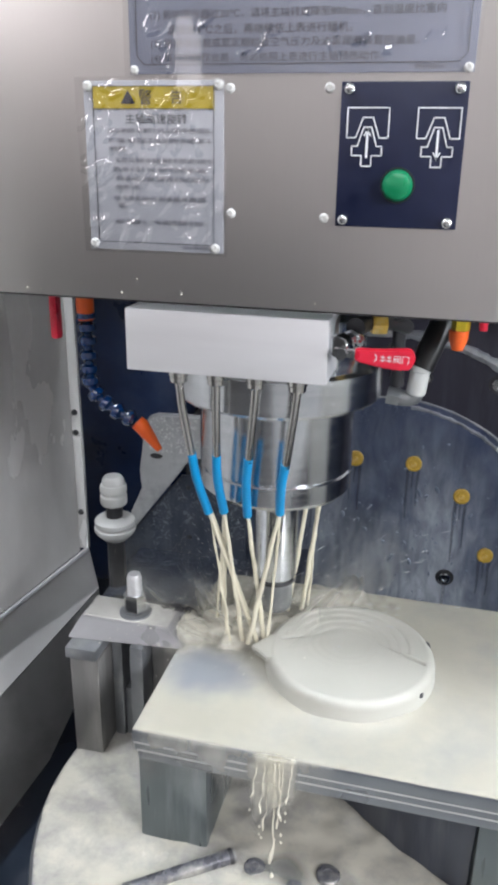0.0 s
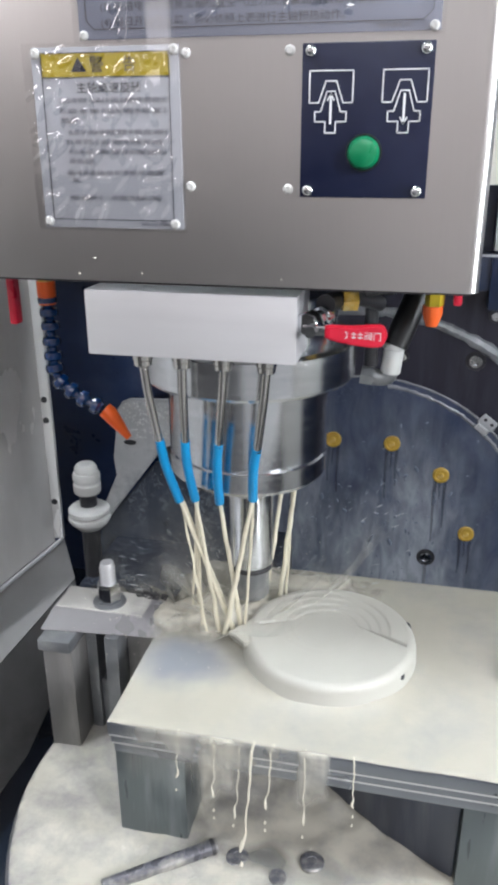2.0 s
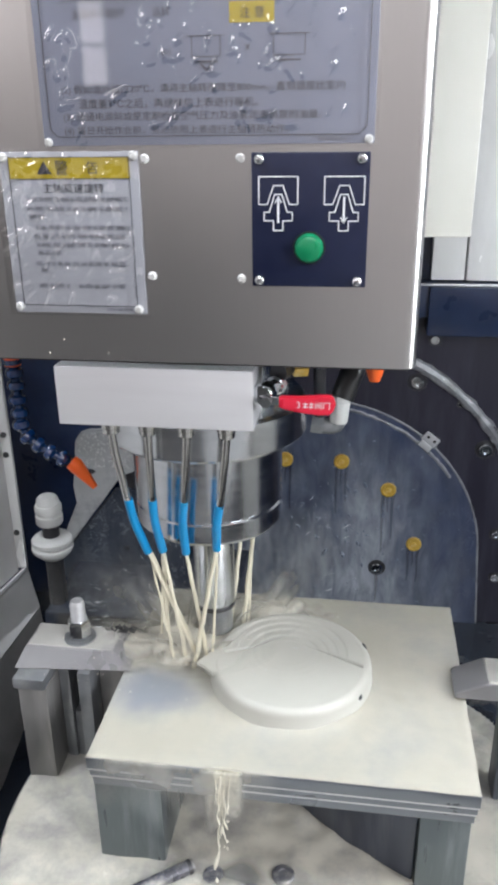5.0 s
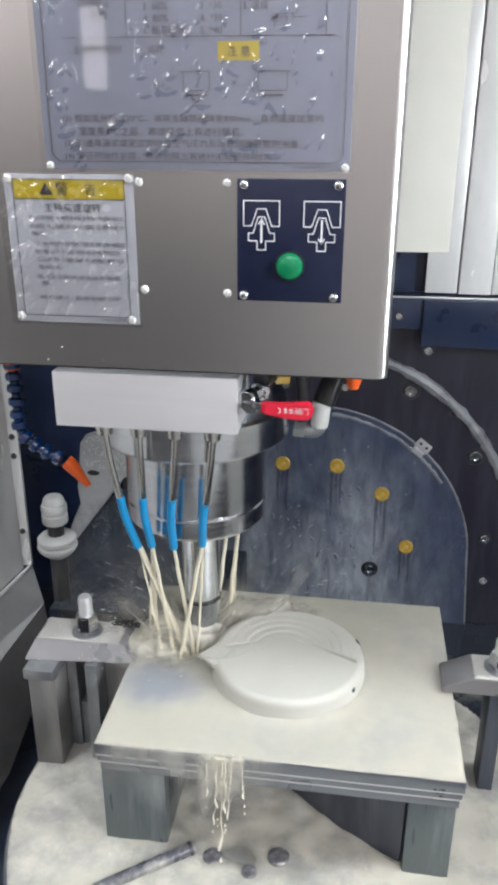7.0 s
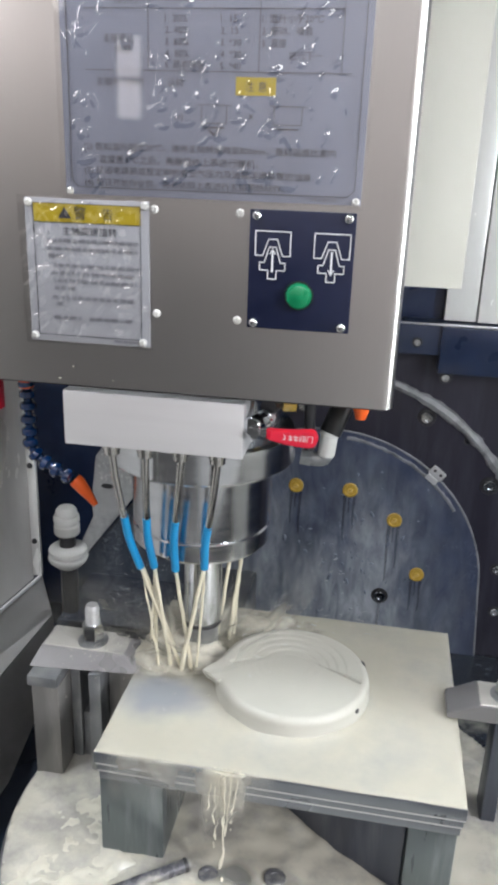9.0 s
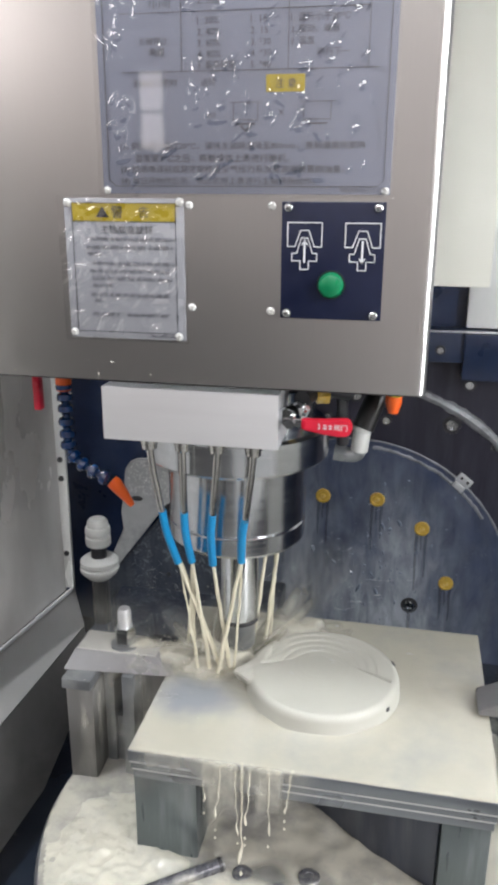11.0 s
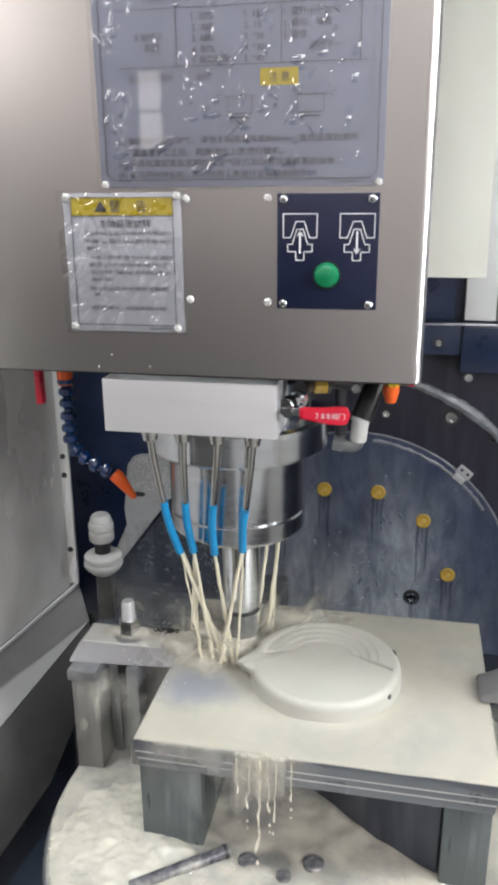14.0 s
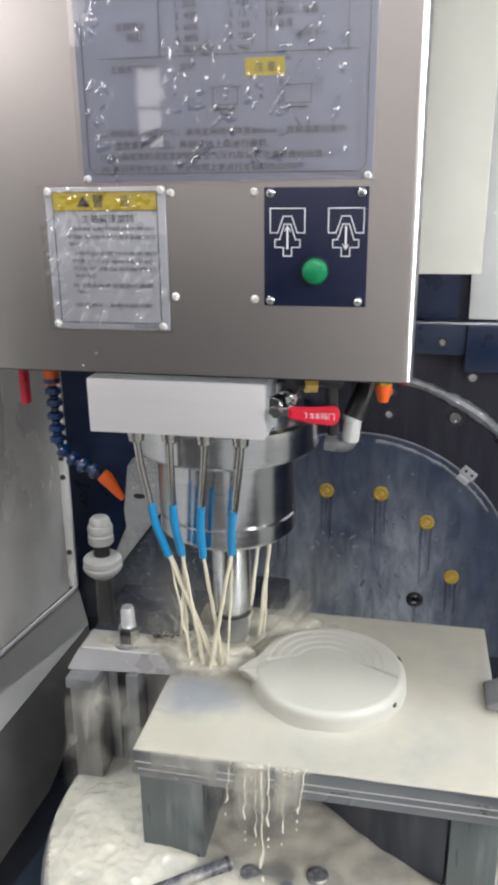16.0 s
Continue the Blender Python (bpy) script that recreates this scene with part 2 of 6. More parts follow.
BARSTEEL = material("dark_wet_bar", (0.11, 0.112, 0.13), 0.3, 0.3, 0.15, 30, 0.05, 60, stain=(0.36, 0.35, 0.32), stain_scale=26, stain_at=(0.44, 0.62))
THREAD = material("running_coolant", (0.66, 0.63, 0.53), 0.12, 0.0, 0.06, 40, 0.3, 60, coat=0.4)
ORANGE = material("orange_plastic", (0.85, 0.13, 0.02), 0.35, 0.0, 0.05, 40)
RED = material("red_vinyl_sleeve", (0.65, 0.02, 0.05), 0.3, 0.0, 0.06, 60, coat=0.3)
WHITEPL = material("white_plastic", (0.58, 0.58, 0.57), 0.35, 0.0, 0.06, 30, coat=0.2, stain=(0.6, 0.6, 0.56), stain_at=(0.5, 0.8))
GREEN = material("green_lens", (0.0, 0.19, 0.075), 0.28, 0.0, 0.03, 40, coat=0.3)
BLUEPLATE = material("navy_anodised_plate", (0.006, 0.010, 0.036), 0.35, 0.0, 0.1, 60, coat=0.1)
SIGN = material("silver_label", (0.205, 0.222, 0.295), 0.40, 0.15, 0.04, 20)
SIGNPALE = material("pale_silver_label", (0.40, 0.41, 0.45), 0.40, 0.15, 0.04, 20)
FAINT = material("faded_ink", (0.20, 0.20, 0.235), 0.5)
INK = material("black_ink", (0.035, 0.035, 0.048), 0.5)
WHITEINK = material("white_ink", (0.75, 0.77, 0.8), 0.5)
YELLOW = material("yellow_print", (0.42, 0.32, 0.015), 0.4, 0.0, 0.05, 30)
GOLD = material("brass_plug", (0.62, 0.40, 0.07), 0.38, 0.1, 0.2, 60, stain=(0.70, 0.62, 0.4), stain_at=(0.55, 0.8), stain_scale=40)
SEAL = material("clear_sealant", (0.42, 0.43, 0.46), 0.3, 0.0, 0.25, 30, 0.3, 60, coat=0.3, alpha=0.55)
DROPLET = material("grey_droplets", (0.20, 0.23, 0.29), 0.12, 0.0, 0.2, 60, coat=0.5)
BLACK = material("black_rubber", (0.012, 0.012, 0.013), 0.4)
CONCRETE = material("workshop_floor", (0.055, 0.058, 0.06), 0.5, 0.0, 0.2, 3)
PLASTER = material("workshop_wall", (0.62, 0.58, 0.57), 0.8, 0.0, 0.05, 2)
WETPAN = material("wet_pan", (0.03, 0.04, 0.06), 0.2, 0.3, 0.3, 8, 0.2, 20, coat=0.5, stain=(0.5, 0.5, 0.44), stain_at=(0.55, 0.75))


# ---- mesh helpers ----
def box(bm, x0, x1, y0, y1, z0, z1, bevel=0.0, m=None):
    b = bmesh.new()
    bmesh.ops.create_cube(b, size=1)
    for v in b.verts:
        v.co = Vector((x0 + (v.co.x + 0.5) * (x1 - x0), y0 + (v.co.y + 0.5) * (y1 - y0), z0 + (v.co.z + 0.5) * (z1 - z0)))
    if bevel:
        bmesh.ops.bevel(b, geom=b.edges[:], offset=bevel, segments=2, affect="EDGES", profile=0.6)
    merge(bm, b, m)
    return bm


def merge(bm, b, m=None):
    if m is not None:
        bmesh.ops.transform(b, matrix=m, verts=b.verts)
    me = bpy.data.meshes.new("tmp")
    b.to_mesh(me)
    b.free()
    bm.from_mesh(me)
    bpy.data.meshes.remove(me)


def lathe(bm, profile, at=(0, 0, 0), seg=48, axis=None):
    """Turns a profile of (radius, height) round z; axis: the way that z goes."""
    rings = []
    turn = Matrix.Translation(at)
    if axis is not None:
        turn = turn @ Vector(axis).to_track_quat("Z", "Y").to_matrix().to_4x4()
    for r, z in profile:
        if r < 1e-6:
            rings.append([bm.verts.new(turn @ Vector((0, 0, z)))])
        else:
            rings.append([bm.verts.new(turn @ Vector((r * math.cos(2 * math.pi * k / seg), r * math.sin(2 * math.pi * k / seg), z))) for k in range(seg)])
    for a, b in zip(rings, rings[1:]):
        for k in range(seg):
            j = (k + 1) % seg
            if len(a) == 1 and len(b) == 1:
                continue
            if len(a) == 1:
                bm.faces.new((a[0], b[j], b[k]))
            elif len(b) == 1:
                bm.faces.new((a[k], a[j], b[0]))
            else:
                bm.faces.new((a[k], a[j], b[j], b[k]))
    return bm


def cyl(bm, a, b, r0, r1=None, seg=24, chamfer=0.0):
    r1 = r0 if r1 is None else r1
    a, b = Vector(a), Vector(b)
    h = (b - a).length
    c = chamfer
    return lathe(bm, [(0, 0), (r0 - c, 0), (r0, c), (r1, h - c), (r1 - c, h), (0, h)], a, seg, b - a)


def smooth_path(points, steps=6):
    pts = [Vector(p) for p in points]
    out = []
    for i in range(len(pts) - 1):
        p0, p1, p2, p3 = pts[max(i - 1, 0)], pts[i], pts[i + 1], pts[min(i + 2, len(pts) - 1)]
        for k in range(steps):
            t = k / steps
            out.append(0.5 * (2 * p1 + (p2 - p0) * t + (2 * p0 - 5 * p1 + 4 * p2 - p3) * t * t + (3 * p1 - p0 - 3 * p2 + p3) * t ** 3))
    return out + [pts[-1]]


def tube(bm, pts, radii, seg=10, cap=True):
    pts = [Vector(p) for p in pts]
    radii = radii if isinstance(radii, (list, tuple)) else [radii] * len(pts)
    rings, side = [], None
    for i, p in enumerate(pts):
        d = (pts[min(i + 1, len(pts) - 1)] - pts[max(i - 1, 0)]).normalized()
        if side is None:
            side = d.orthogonal().normalized()
        side = (side - d * side.dot(d)).normalized()
        up = d.cross(side)
        rings.append([bm.verts.new(p + radii[i] * (side * math.cos(2 * math.pi * k / seg) + up * math.sin(2 * math.pi * k / seg))) for k in range(seg)])
    for a, b in zip(rings, rings[1:]):
        for k in range(seg):
            j = (k + 1) % seg
            bm.faces.new((a[k], a[j], b[j], b[k]))
    if cap:
        bm.faces.new(rings[0][::-1])
        bm.faces.new(rings[-1])
    return bm


def extrude_xz(bm, outline, y0, y1):
    """A flat shape in x and z, from y0 (front) to y1."""
    a = [bm.verts.new((x, y0, z)) for x, z in outline]
    b = [bm.verts.new((x, y1, z)) for x, z in outline]
    bm.faces.new(a)
    bm.faces.new(b[::-1])
    for k in range(len(a)):
        j = (k + 1) % len(a)
        bm.faces.new((a[j], a[k], b[k], b[j]))
    bmesh.ops.recalc_face_normals(bm, faces=bm.faces[:])
    return bm


def part(name, bm, mat, parent=None, label="", smooth=40):
    me = bpy.data.meshes.new(name)
    bmesh.ops.recalc_face_normals(bm, faces=bm.faces[:])
    bm.to_mesh(me)
    bm.free()
    me.materials.append(mat)
    if smooth:
        me.shade_smooth()
        me.set_sharp_from_angle(angle=radians(smooth))
    ob = new(name, me)
    if parent:
        ob.parent = parent
    return tagged(ob, label)


def thing(name, label, category, at=(0, 0, 0), group="", kind=""):
    ob = new(name)
    ob.location = at
    ob.empty_display_size = 0.02
    return tagged(ob, label, category, group, kind)


def setting(name, bm, mat, label, category):
    return tagged(part(name, bm, mat), label, category, "", "structure")


B = bmesh.new
WALL = 0.779

# ---- structure: the machine's inside ----
LEDGE_Z = 0.412


def arch(cx, cz, r, foot, n=40, flare=0.03):
    """Half-round arch outline, from its left foot over the top to its right foot."""
    pts = [(cx - r - flare, foot)]
    pts += [(cx - r * math.cos(math.pi * k / n), cz + r * math.sin(math.pi * k / n)) for k in range(n + 1)]
    return pts + [(cx + r + flare, foot)]


bm = B()
box(bm, -0.9, 0.95, 0.787, 0.85, -0.6, LEDGE_Z - 0.06)
setting("wall_back", bm, PLATEBLACK, "black oiled steel rear plate with bolt heads and coolant streaks", "wall")
setting("trim_11", box(B(), -0.9, -0.405, 0.7825, 0.7865, -0.6, LEDGE_Z - 0.07, 0.001), NAVY, "navy blue painted cover plate beside the arch", "cover plate")
bm = extrude_xz(B(), arch(0.02, -0.19, 0.352, -0.6), WALL, 0.7865)
setting("trim_1", bm, ARCHBLUE, "dark blue arched cover plate splashed with coolant", "cover plate")
bm = box(B(), -0.9, 0.95, 0.745, 0.85, LEDGE_Z - 0.065, LEDGE_Z, 0.004)
setting("trim_2", bm, NAVY, "dark navy cast ledge across the rear wall", "ledge")
# the highlight on the ledge's edge, built as a bright strip
setting("trim_14", tube(B(), [(-0.9, 0.7455, LEDGE_Z - 0.0015), (0.0, 0.7455, LEDGE_Z - 0.0015), (0.95, 0.7455, LEDGE_Z - 0.0015)], 0.0024, 8), SATIN, "bright strip in place of the highlight on the ledge's edge", "edge")
bm = box(B(), 0.226, 0.95, 0.735, 0.80, LEDGE_Z - 0.098, LEDGE_Z - 0.004, 0.004)
setting("trim_3", bm, NAVY, "deeper navy step under the ledge", "ledge")
bm = box(B(), -0.9, 0.95, 0.80, 0.86, LEDGE_Z, 1.75)
setting("wall_column", bm, NAVY, "dark navy painted machine column behind the head", "wall")


def way_cover(name, x0, x1):
    t = thing(name, "brushed steel way cover of upright folded sheets", "way cover", (x0, 0.77, LEDGE_Z + 0.003), "", "structure")
    n = max(2, round((x1 - x0) / 0.065))
    for k in range(n):
        a, b = (x1 - x0) * k / n, (x1 - x0) * (k + 1) / n
        part("sheet", box(B(), a + 0.0012, b - 0.0012, -0.006 * (k % 2), 0.028, 0, 1.3, 0.003), STAINLESS, t)
    return t


way_cover("trim_4", 0.228, 0.94)
way_cover("trim_5", -0.90, -0.505)

# left side wall, opening slightly towards the front
bm = B()
lw = [(-0.555, 0.50), (-0.675, -0.45)]
a = [bm.verts.new((x, y, z)) for (x, y) in lw for z in (-0.125, 1.7)]
bm.faces.new((a[0], a[2], a[3], a[1]))
bmesh.ops.solidify(bm, geom=bm.faces[:], thickness=0.012)
setting("wall_left", bm, STAINLESS, "wet stainless sheet side wall of the machining bay", "wall")
bm = B()
a = [bm.verts.new(p) for p in [(-0.545, 0.52, -0.128), (-0.672, -0.45, -0.128), (-0.568, -0.45, -0.222), (-0.508, 0.34, -0.183), (-0.50, 0.46, -0.178)]]
bm.faces.new(a)
bmesh.ops.solidify(bm, geom=bm.faces[:], thickness=0.004)
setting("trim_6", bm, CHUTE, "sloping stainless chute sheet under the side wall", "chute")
# lower chute sheet: its shadow is put into the material's dark colour
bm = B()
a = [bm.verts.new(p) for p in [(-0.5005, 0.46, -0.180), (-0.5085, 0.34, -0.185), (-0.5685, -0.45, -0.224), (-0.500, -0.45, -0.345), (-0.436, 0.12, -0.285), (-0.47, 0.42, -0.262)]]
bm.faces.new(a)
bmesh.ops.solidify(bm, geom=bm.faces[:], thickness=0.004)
setting("trim_12", bm, SHADEDCHUTE, "wet lower chute sheet, folded steeper, coloured dark for its shade", "chute")
setting("trim_13", tube(B(), [(-0.5445, 0.51, -0.124), (-0.6695, -0.44, -0.124)], 0.004, 8), SATIN, "thin bright strip along the foot of the side wall", "bead")
bm = box(B(), -0.560, -0.538, 0.503, 0.512, -0.12, 1.7, 0.002)
setting("trim_7", bm, STAINLESS, "folded end flange of the side wall", "flange")
# unseen side wall, split dark and cream to band the spindle's reflections
bm = box(B(), 0.93, 0.95, 0.15, 0.8, -0.6, 1.75)
setting("wall_right", bm, NAVY, "dark navy side wall of the machining bay", "wall")
bm = box(B(), 0.928, 0.95, -0.45, 0.1495, -0.6, 1.75)
setting("trim_10", bm, CREAM, "unseen cream strip at the opening's side, added for reflections", "door jamb")
bm = box(B(), -0.9, 0.95, -0.45, 0.8, 1.75, 1.77)
setting("ceiling", bm, STAINLESS, "stainless roof sheet of the machining bay", "ceiling")
bm = box(B(), -0.9, 0.95, -0.50, 0.85, -0.62, -0.36)
setting("floor", bm, WETPAN, "wet dark chip pan under the table", "floor")

# unseen front of the bay, added for reflections: apron under the opening, doors at its sides
bm = B()
a = [bm.verts.new(p) for p in [(-0.66, -0.36, -0.36), (0.93, -0.36, -0.36), (0.93, -0.49, -0.06), (-0.66, -0.49, -0.06)]]
bm.faces.new(a)
bmesh.ops.solidify(bm, geom=bm.faces[:], thickness=0.008)
setting("trim_8", bm, PLATEBLACK, "unseen dark wet apron sheet, added under the opening for reflections", "apron")
setting("wall_front", box(B(), -1.2, 1.2, -0.53, -0.50, -0.95, -0.06), CREAM, "unseen cream painted front sheet, added to the machine", "wall")
setting("door_1", box(B(), 0.955, 1.6, -0.53, -0.50, -0.06, 1.75, 0.003), CREAM, "unseen cream panel as an open machine door, added for reflections", "door")
setting("door_2", box(B(), -1.5, -0.68, -0.53, -0.50, -0.06, 1.75, 0.003), CREAM, "unseen cream panel as an open machine door, added for reflections", "door")

# ---- structure: the workshop behind the camera ----
setting("ground", box(B(), -6, 6, -7, 0.86, -1.0, -0.95), CONCRETE, "dark grey workshop floor", "floor")
# unseen pale slab, added to brighten the reflection low on the head's cover
REFLECTPALE = material("pale_reflector", (0.29, 0.30, 0.30), 0.45, 0.0, 0.12, 3)
setting("floor_2", box(B(), 0.35, 5.99, -6.96, -1.2, -0.9495, -0.946), REFLECTPALE, "unseen pale slab on the workshop floor, added for the cover's reflection", "floor")
bm = box(B(), -6, 6, -7.1, -7.0, -1.0, 3.4)
setting("wall_south", bm, PLASTER, "pale plastered workshop wall", "wall")
# unseen dark panel, added so the cover's lower part reflects something dark
REFLECTDARK = material("dark_reflector", (0.06, 0.068, 0.072), 0.5, 0.0, 0.1, 2)
setting("trim_9", box(B(), -5.99, 0.0, -6.995, -6.97, -0.95, 0.25), REFLECTDARK, "unseen dark panel on the workshop wall, added for the cover's reflection", "dado")
setting("wall_west", box(B(), -6.1, -6, -7, 0.9, -1.0, 3.4), PLASTER, "pale plastered workshop wall", "wall")
setting("wall_east", box(B(), 6, 6.1, -7, 0.9, -1.0, 3.4), PLASTER, "pale plastered workshop wall", "wall")
setting("wall_north", box(B(), -6, -0.92, 0.86, 0.95, -1.0, 3.4), PLASTER, "pale plastered workshop wall", "wall")
setting("wall_north_2", box(B(), 0.96, 6, 0.86, 0.95, -1.0, 3.4), PLASTER, "pale plastered workshop wall", "wall")
setting("ceiling_2", box(B(), -6.1, 6.1, -7.1, 0.95, 3.4, 3.5), PLASTER, "pale workshop ceiling", "ceiling")
WINDOW = glowing("daylit_glass", (1.0, 0.93, 0.92), 1.5)
for n, (x0, z0, w, h) in enumerate([(-2.58, 1.07, 0.26, 0.73), (-4.75, 2.0, 1.7, 0.95)]):
    t = thing("window_%d" % (n + 1), "bright workshop window with a dark crossbar", "window", (x0, -6.99, z0), "", "structure")
    for k in range(2):
        part("pane", box(B(), 0.015, w - 0.015, 0, 0.01, 0.015 + h / 2 * k, h / 2 - 0.015 + h / 2 * k), WINDOW, t)
    bm = B()
    for q in ((0, 0.015, 0, h), (w - 0.015, w, 0, h), (0.015, w - 0.015, 0, 0.015), (0.015, w - 0.015, h / 2 - 0.015, h / 2 + 0.015), (0.015, w - 0.015, h - 0.015, h)):
        box(bm, q[0], q[1], 0, 0.03, q[2], q[3])
    part("window_frame", bm, PLASTER, t)

# ---- the moving spindle head ----
AX, AY = -0.088, 0.16
head = thing("spindle_head", "brushed stainless milling head with signs, coolant nozzles and spindle", "machine head")
outer, inner, R = [(-0.50, 0.42), (-0.50, 0.0)], [(-0.4975, 0.42), (-0.4975, 0.0025)], 0.013
for k in range(9):
    a = math.pi / 2 * k / 8
    outer.append((0.1575 - R + R * math.sin(a), R - R * math.cos(a)))
    inner.append((0.1575 - R + (R - 0.0025) * math.sin(a), R - (R - 0.0025) * math.cos(a)))
outer.append((0.1575, 0.42))
inner.append((0.155, 0.42))
loop = outer + inner[::-1]
bm = B()
lo = [bm.verts.new((x, y, 0.479)) for x, y in loop]
hi = [bm.verts.new((x, y, 1.55)) for x, y in loop]
n = len(loop)
for k in range(n):
    j = (k + 1) % n
    bm.faces.new((lo[k], lo[j], hi[j], hi[k]))
h = len(outer)
for k in range(h - 1):
    bm.faces.new((lo[k], lo[k + 1], lo[n - 2 - k], lo[n - 1 - k]))
    bm.faces.new((hi[k + 1], hi[k], hi[n - 1 - k], hi[n - 2 - k]))
part("front_panel", bm, BRUSHED, head, "brushed stainless cover with a rolled corner", 30)
part("hem", box(B(), -0.497, 0.150, 0.003, 0.0075, 0.4765, 0.4795, 0.001), DARKSTEEL, head, "dark lower hem of the cover")
part("body", box(B(), -0.30, 0.13, 0.06, 0.42, 0.47, 1.5, 0.01), DARKSTEEL, head, "dark inner casting of the head")
part("rear_cover", box(B(), -0.44, 0.263, 0.50, 0.66, 0.546, 1.5, 0.004), CREAM, head, "cream painted sheet cover")
part("manifold_block", box(B(), -0.231, -0.010, 0.015, 0.10, 0.399, 0.467, 0.0015), BLOCK, head, "satin aluminium coolant manifold")
# spindle nose
part("spindle_nose", lathe(B(), [(0, 0.45), (0.106, 0.45), (0.106, 0.396), (0.124, 0.395), (0.128, 0.391), (0.128, 0.352), (0.125, 0.348), (0.0975, 0.347), (0.0975, 0.2565), (0.0955, 0.2545), (0.0955, 0.2535), (0.0975, 0.2515), (0.0975, 0.2285), (0.094, 0.2235), (0.045, 0.2185), (0.042, 0.21), (0, 0.21)], (AX - 0.003, AY, 0), 72), NOSE, head, "polished steel spindle nose with a wide flange", 20)
part("tool_holder", lathe(B(), [(0, 0.215), (0.036, 0.215), (0.036, 0.196), (0.0285, 0.190), (0.0285, 0.088), (0.0265, 0.085), (0.0265, 0.079), (0, 0.079)], (AX, AY, 0), 48), NOSE, head, "steel tool holder", 15)
part("ring", lathe(B(), [(0.0285, 0.0855), (0.0295, 0.0845), (0.0295, 0.0805), (0.0285, 0.0795)], (AX, AY, 0), 48), DARKSTEEL, head, "dark ring at the holder's end")
part("cutter", lathe(B(), [(0, 0.080), (0.0245, 0.080), (0.0245, 0.04), (0.022, 0.036), (0, 0.036)], (AX, AY, 0), 36), STEEL, head, "steel cutter", 15)


# -- the head's coolant nozzles
NOZ = [((-0.1750, 0.399), (-0.1625, 0.2975), (-0.149, 0.219)), ((-0.1320, 0.399), (-0.1330, 0.2985), (-0.130, 0.222)), ((-0.0875, 0.399), (-0.0955, 0.2985), (-0.101, 0.221)), ((-0.0420, 0.399), (-0.0530, 0.2960), (-0.062, 0.229))]
for (x0, z0), (x1, z1), (x2, z2) in NOZ:
    bm = lathe(B(), [(0, -0.0125), (0.0085, -0.0125), (0.0098, -0.0110), (0.0098, -0.0060), (0.0108, -0.0050), (0.0108, 0.002), (0, 0.002)], (x0, 0.0262, z0), 24)
    noz = part("nozzle", bm, PIPE, head, "round steel coolant nozzle", 20)
    bm = tube(B(), [(x0, 0.0262, z0 - 0.011), (x0 * 0.75 + x1 * 0.25, 0.0262, z0 * 0.6 + z1 * 0.4), (x1, 0.031, z1)], 0.0047, 16)
    part("pipe", bm, PIPE, noz, "bright bent steel pipe")
    bm = tube(B(), smooth_path([(x1, 0.0308, z1 + 0.004), (x1 * 0.6 + x2 * 0.4 - 0.002, 0.039, z1 * 0.6 + z2 * 0.4), (x2, 0.052, z2)], 5), 0.0054, 16)
    part("sleeve", bm, BLUEHOSE, noz, "bright blue plastic hose end")

# -- ball valve with a red lever, elbow and black hose
valve = part("ball_valve", lathe(B(), [(0, -0.012), (0.011, -0.012), (0.0125, -0.010), (0.0125, 0.004), (0.009, 0.006), (0.009, 0.022), (0.0115, 0.024), (0.0115, 0.034), (0, 0.034)], (0.002, 0.030, 0.440), 8, (0.3, 1, 0)), CHROME, head, "plated ball valve")
part("lever_nut", lathe(B(), [(0, 0), (0.0065, 0), (0.0065, 0.007), (0, 0.007)], (0.004, 0.015, 0.435), 6, (0, -1, 0)), CHROME, valve, "", 20)
part("lever_arm", box(B(), -0.004, 0.026, 0.0155, 0.0185, 0.430, 0.440, 0.001), CHROME, valve, "plated lever arm")
bm = B()
n = 24
top, low = [], []
for k in range(n + 1):
    t = k / n
    half = 0.0068 + 0.0042 * min(1, t * 1.4)
    if t > 0.86:
        half *= math.sqrt(max(0.02, 1 - ((t - 0.86) / 0.14) ** 2))
    if t < 0.06:
        half *= 0.8 + 0.2 * t / 0.06
    mid = 0.4355 - 0.0010 * t - 0.002 * math.sin(t * 3.1)
    top.append((0.018 + 0.060 * t, mid + half))
    low.append((0.018 + 0.060 * t, mid - half))
extrude_xz(bm, top + low[::-1], 0.010, 0.018)
bmesh.ops.bevel(bm, geom=[e for e in bm.edges if abs(e.verts[0].co.y - e.verts[1].co.y) < 1e-5], offset=0.002, segments=2, affect="EDGES")
lever = part("lever", bm, RED, valve, "red vinyl covered lever")
bm = B()
for k in range(2):
    box(bm, 0.0440 + 0.0062 * k, 0.0488 + 0.0062 * k, 0.0094, 0.0099, 0.4312, 0.4322)
    box(bm, 0.0440 + 0.0062 * k, 0.0488 + 0.0062 * k, 0.0094, 0.0099, 0.4345, 0.4354)
    box(bm, 0.0460 + 0.0062 * k, 0.0467 + 0.0062 * k, 0.0094, 0.0099, 0.4302, 0.4372)
for k in range(7):
    a0, a1 = math.pi * (k / 7 - 0.5), math.pi * ((k + 1) / 7 - 0.5)
    stroke_at = [(0.0375 + 0.0026 * math.cos(q), 0.4338 + 0.0034 * math.sin(q)) for q in (a0, a1)]
    box(bm, min(p[0] for p in stroke_at) - 0.0003, max(p[0] for p in stroke_at) + 0.0003, 0.0094, 0.0099, stroke_at[0][1], stroke_at[1][1])
tagged(part("mark", bm, WHITEINK, valve, "small white mark and bars of writing"), "", "", "", "stuff")
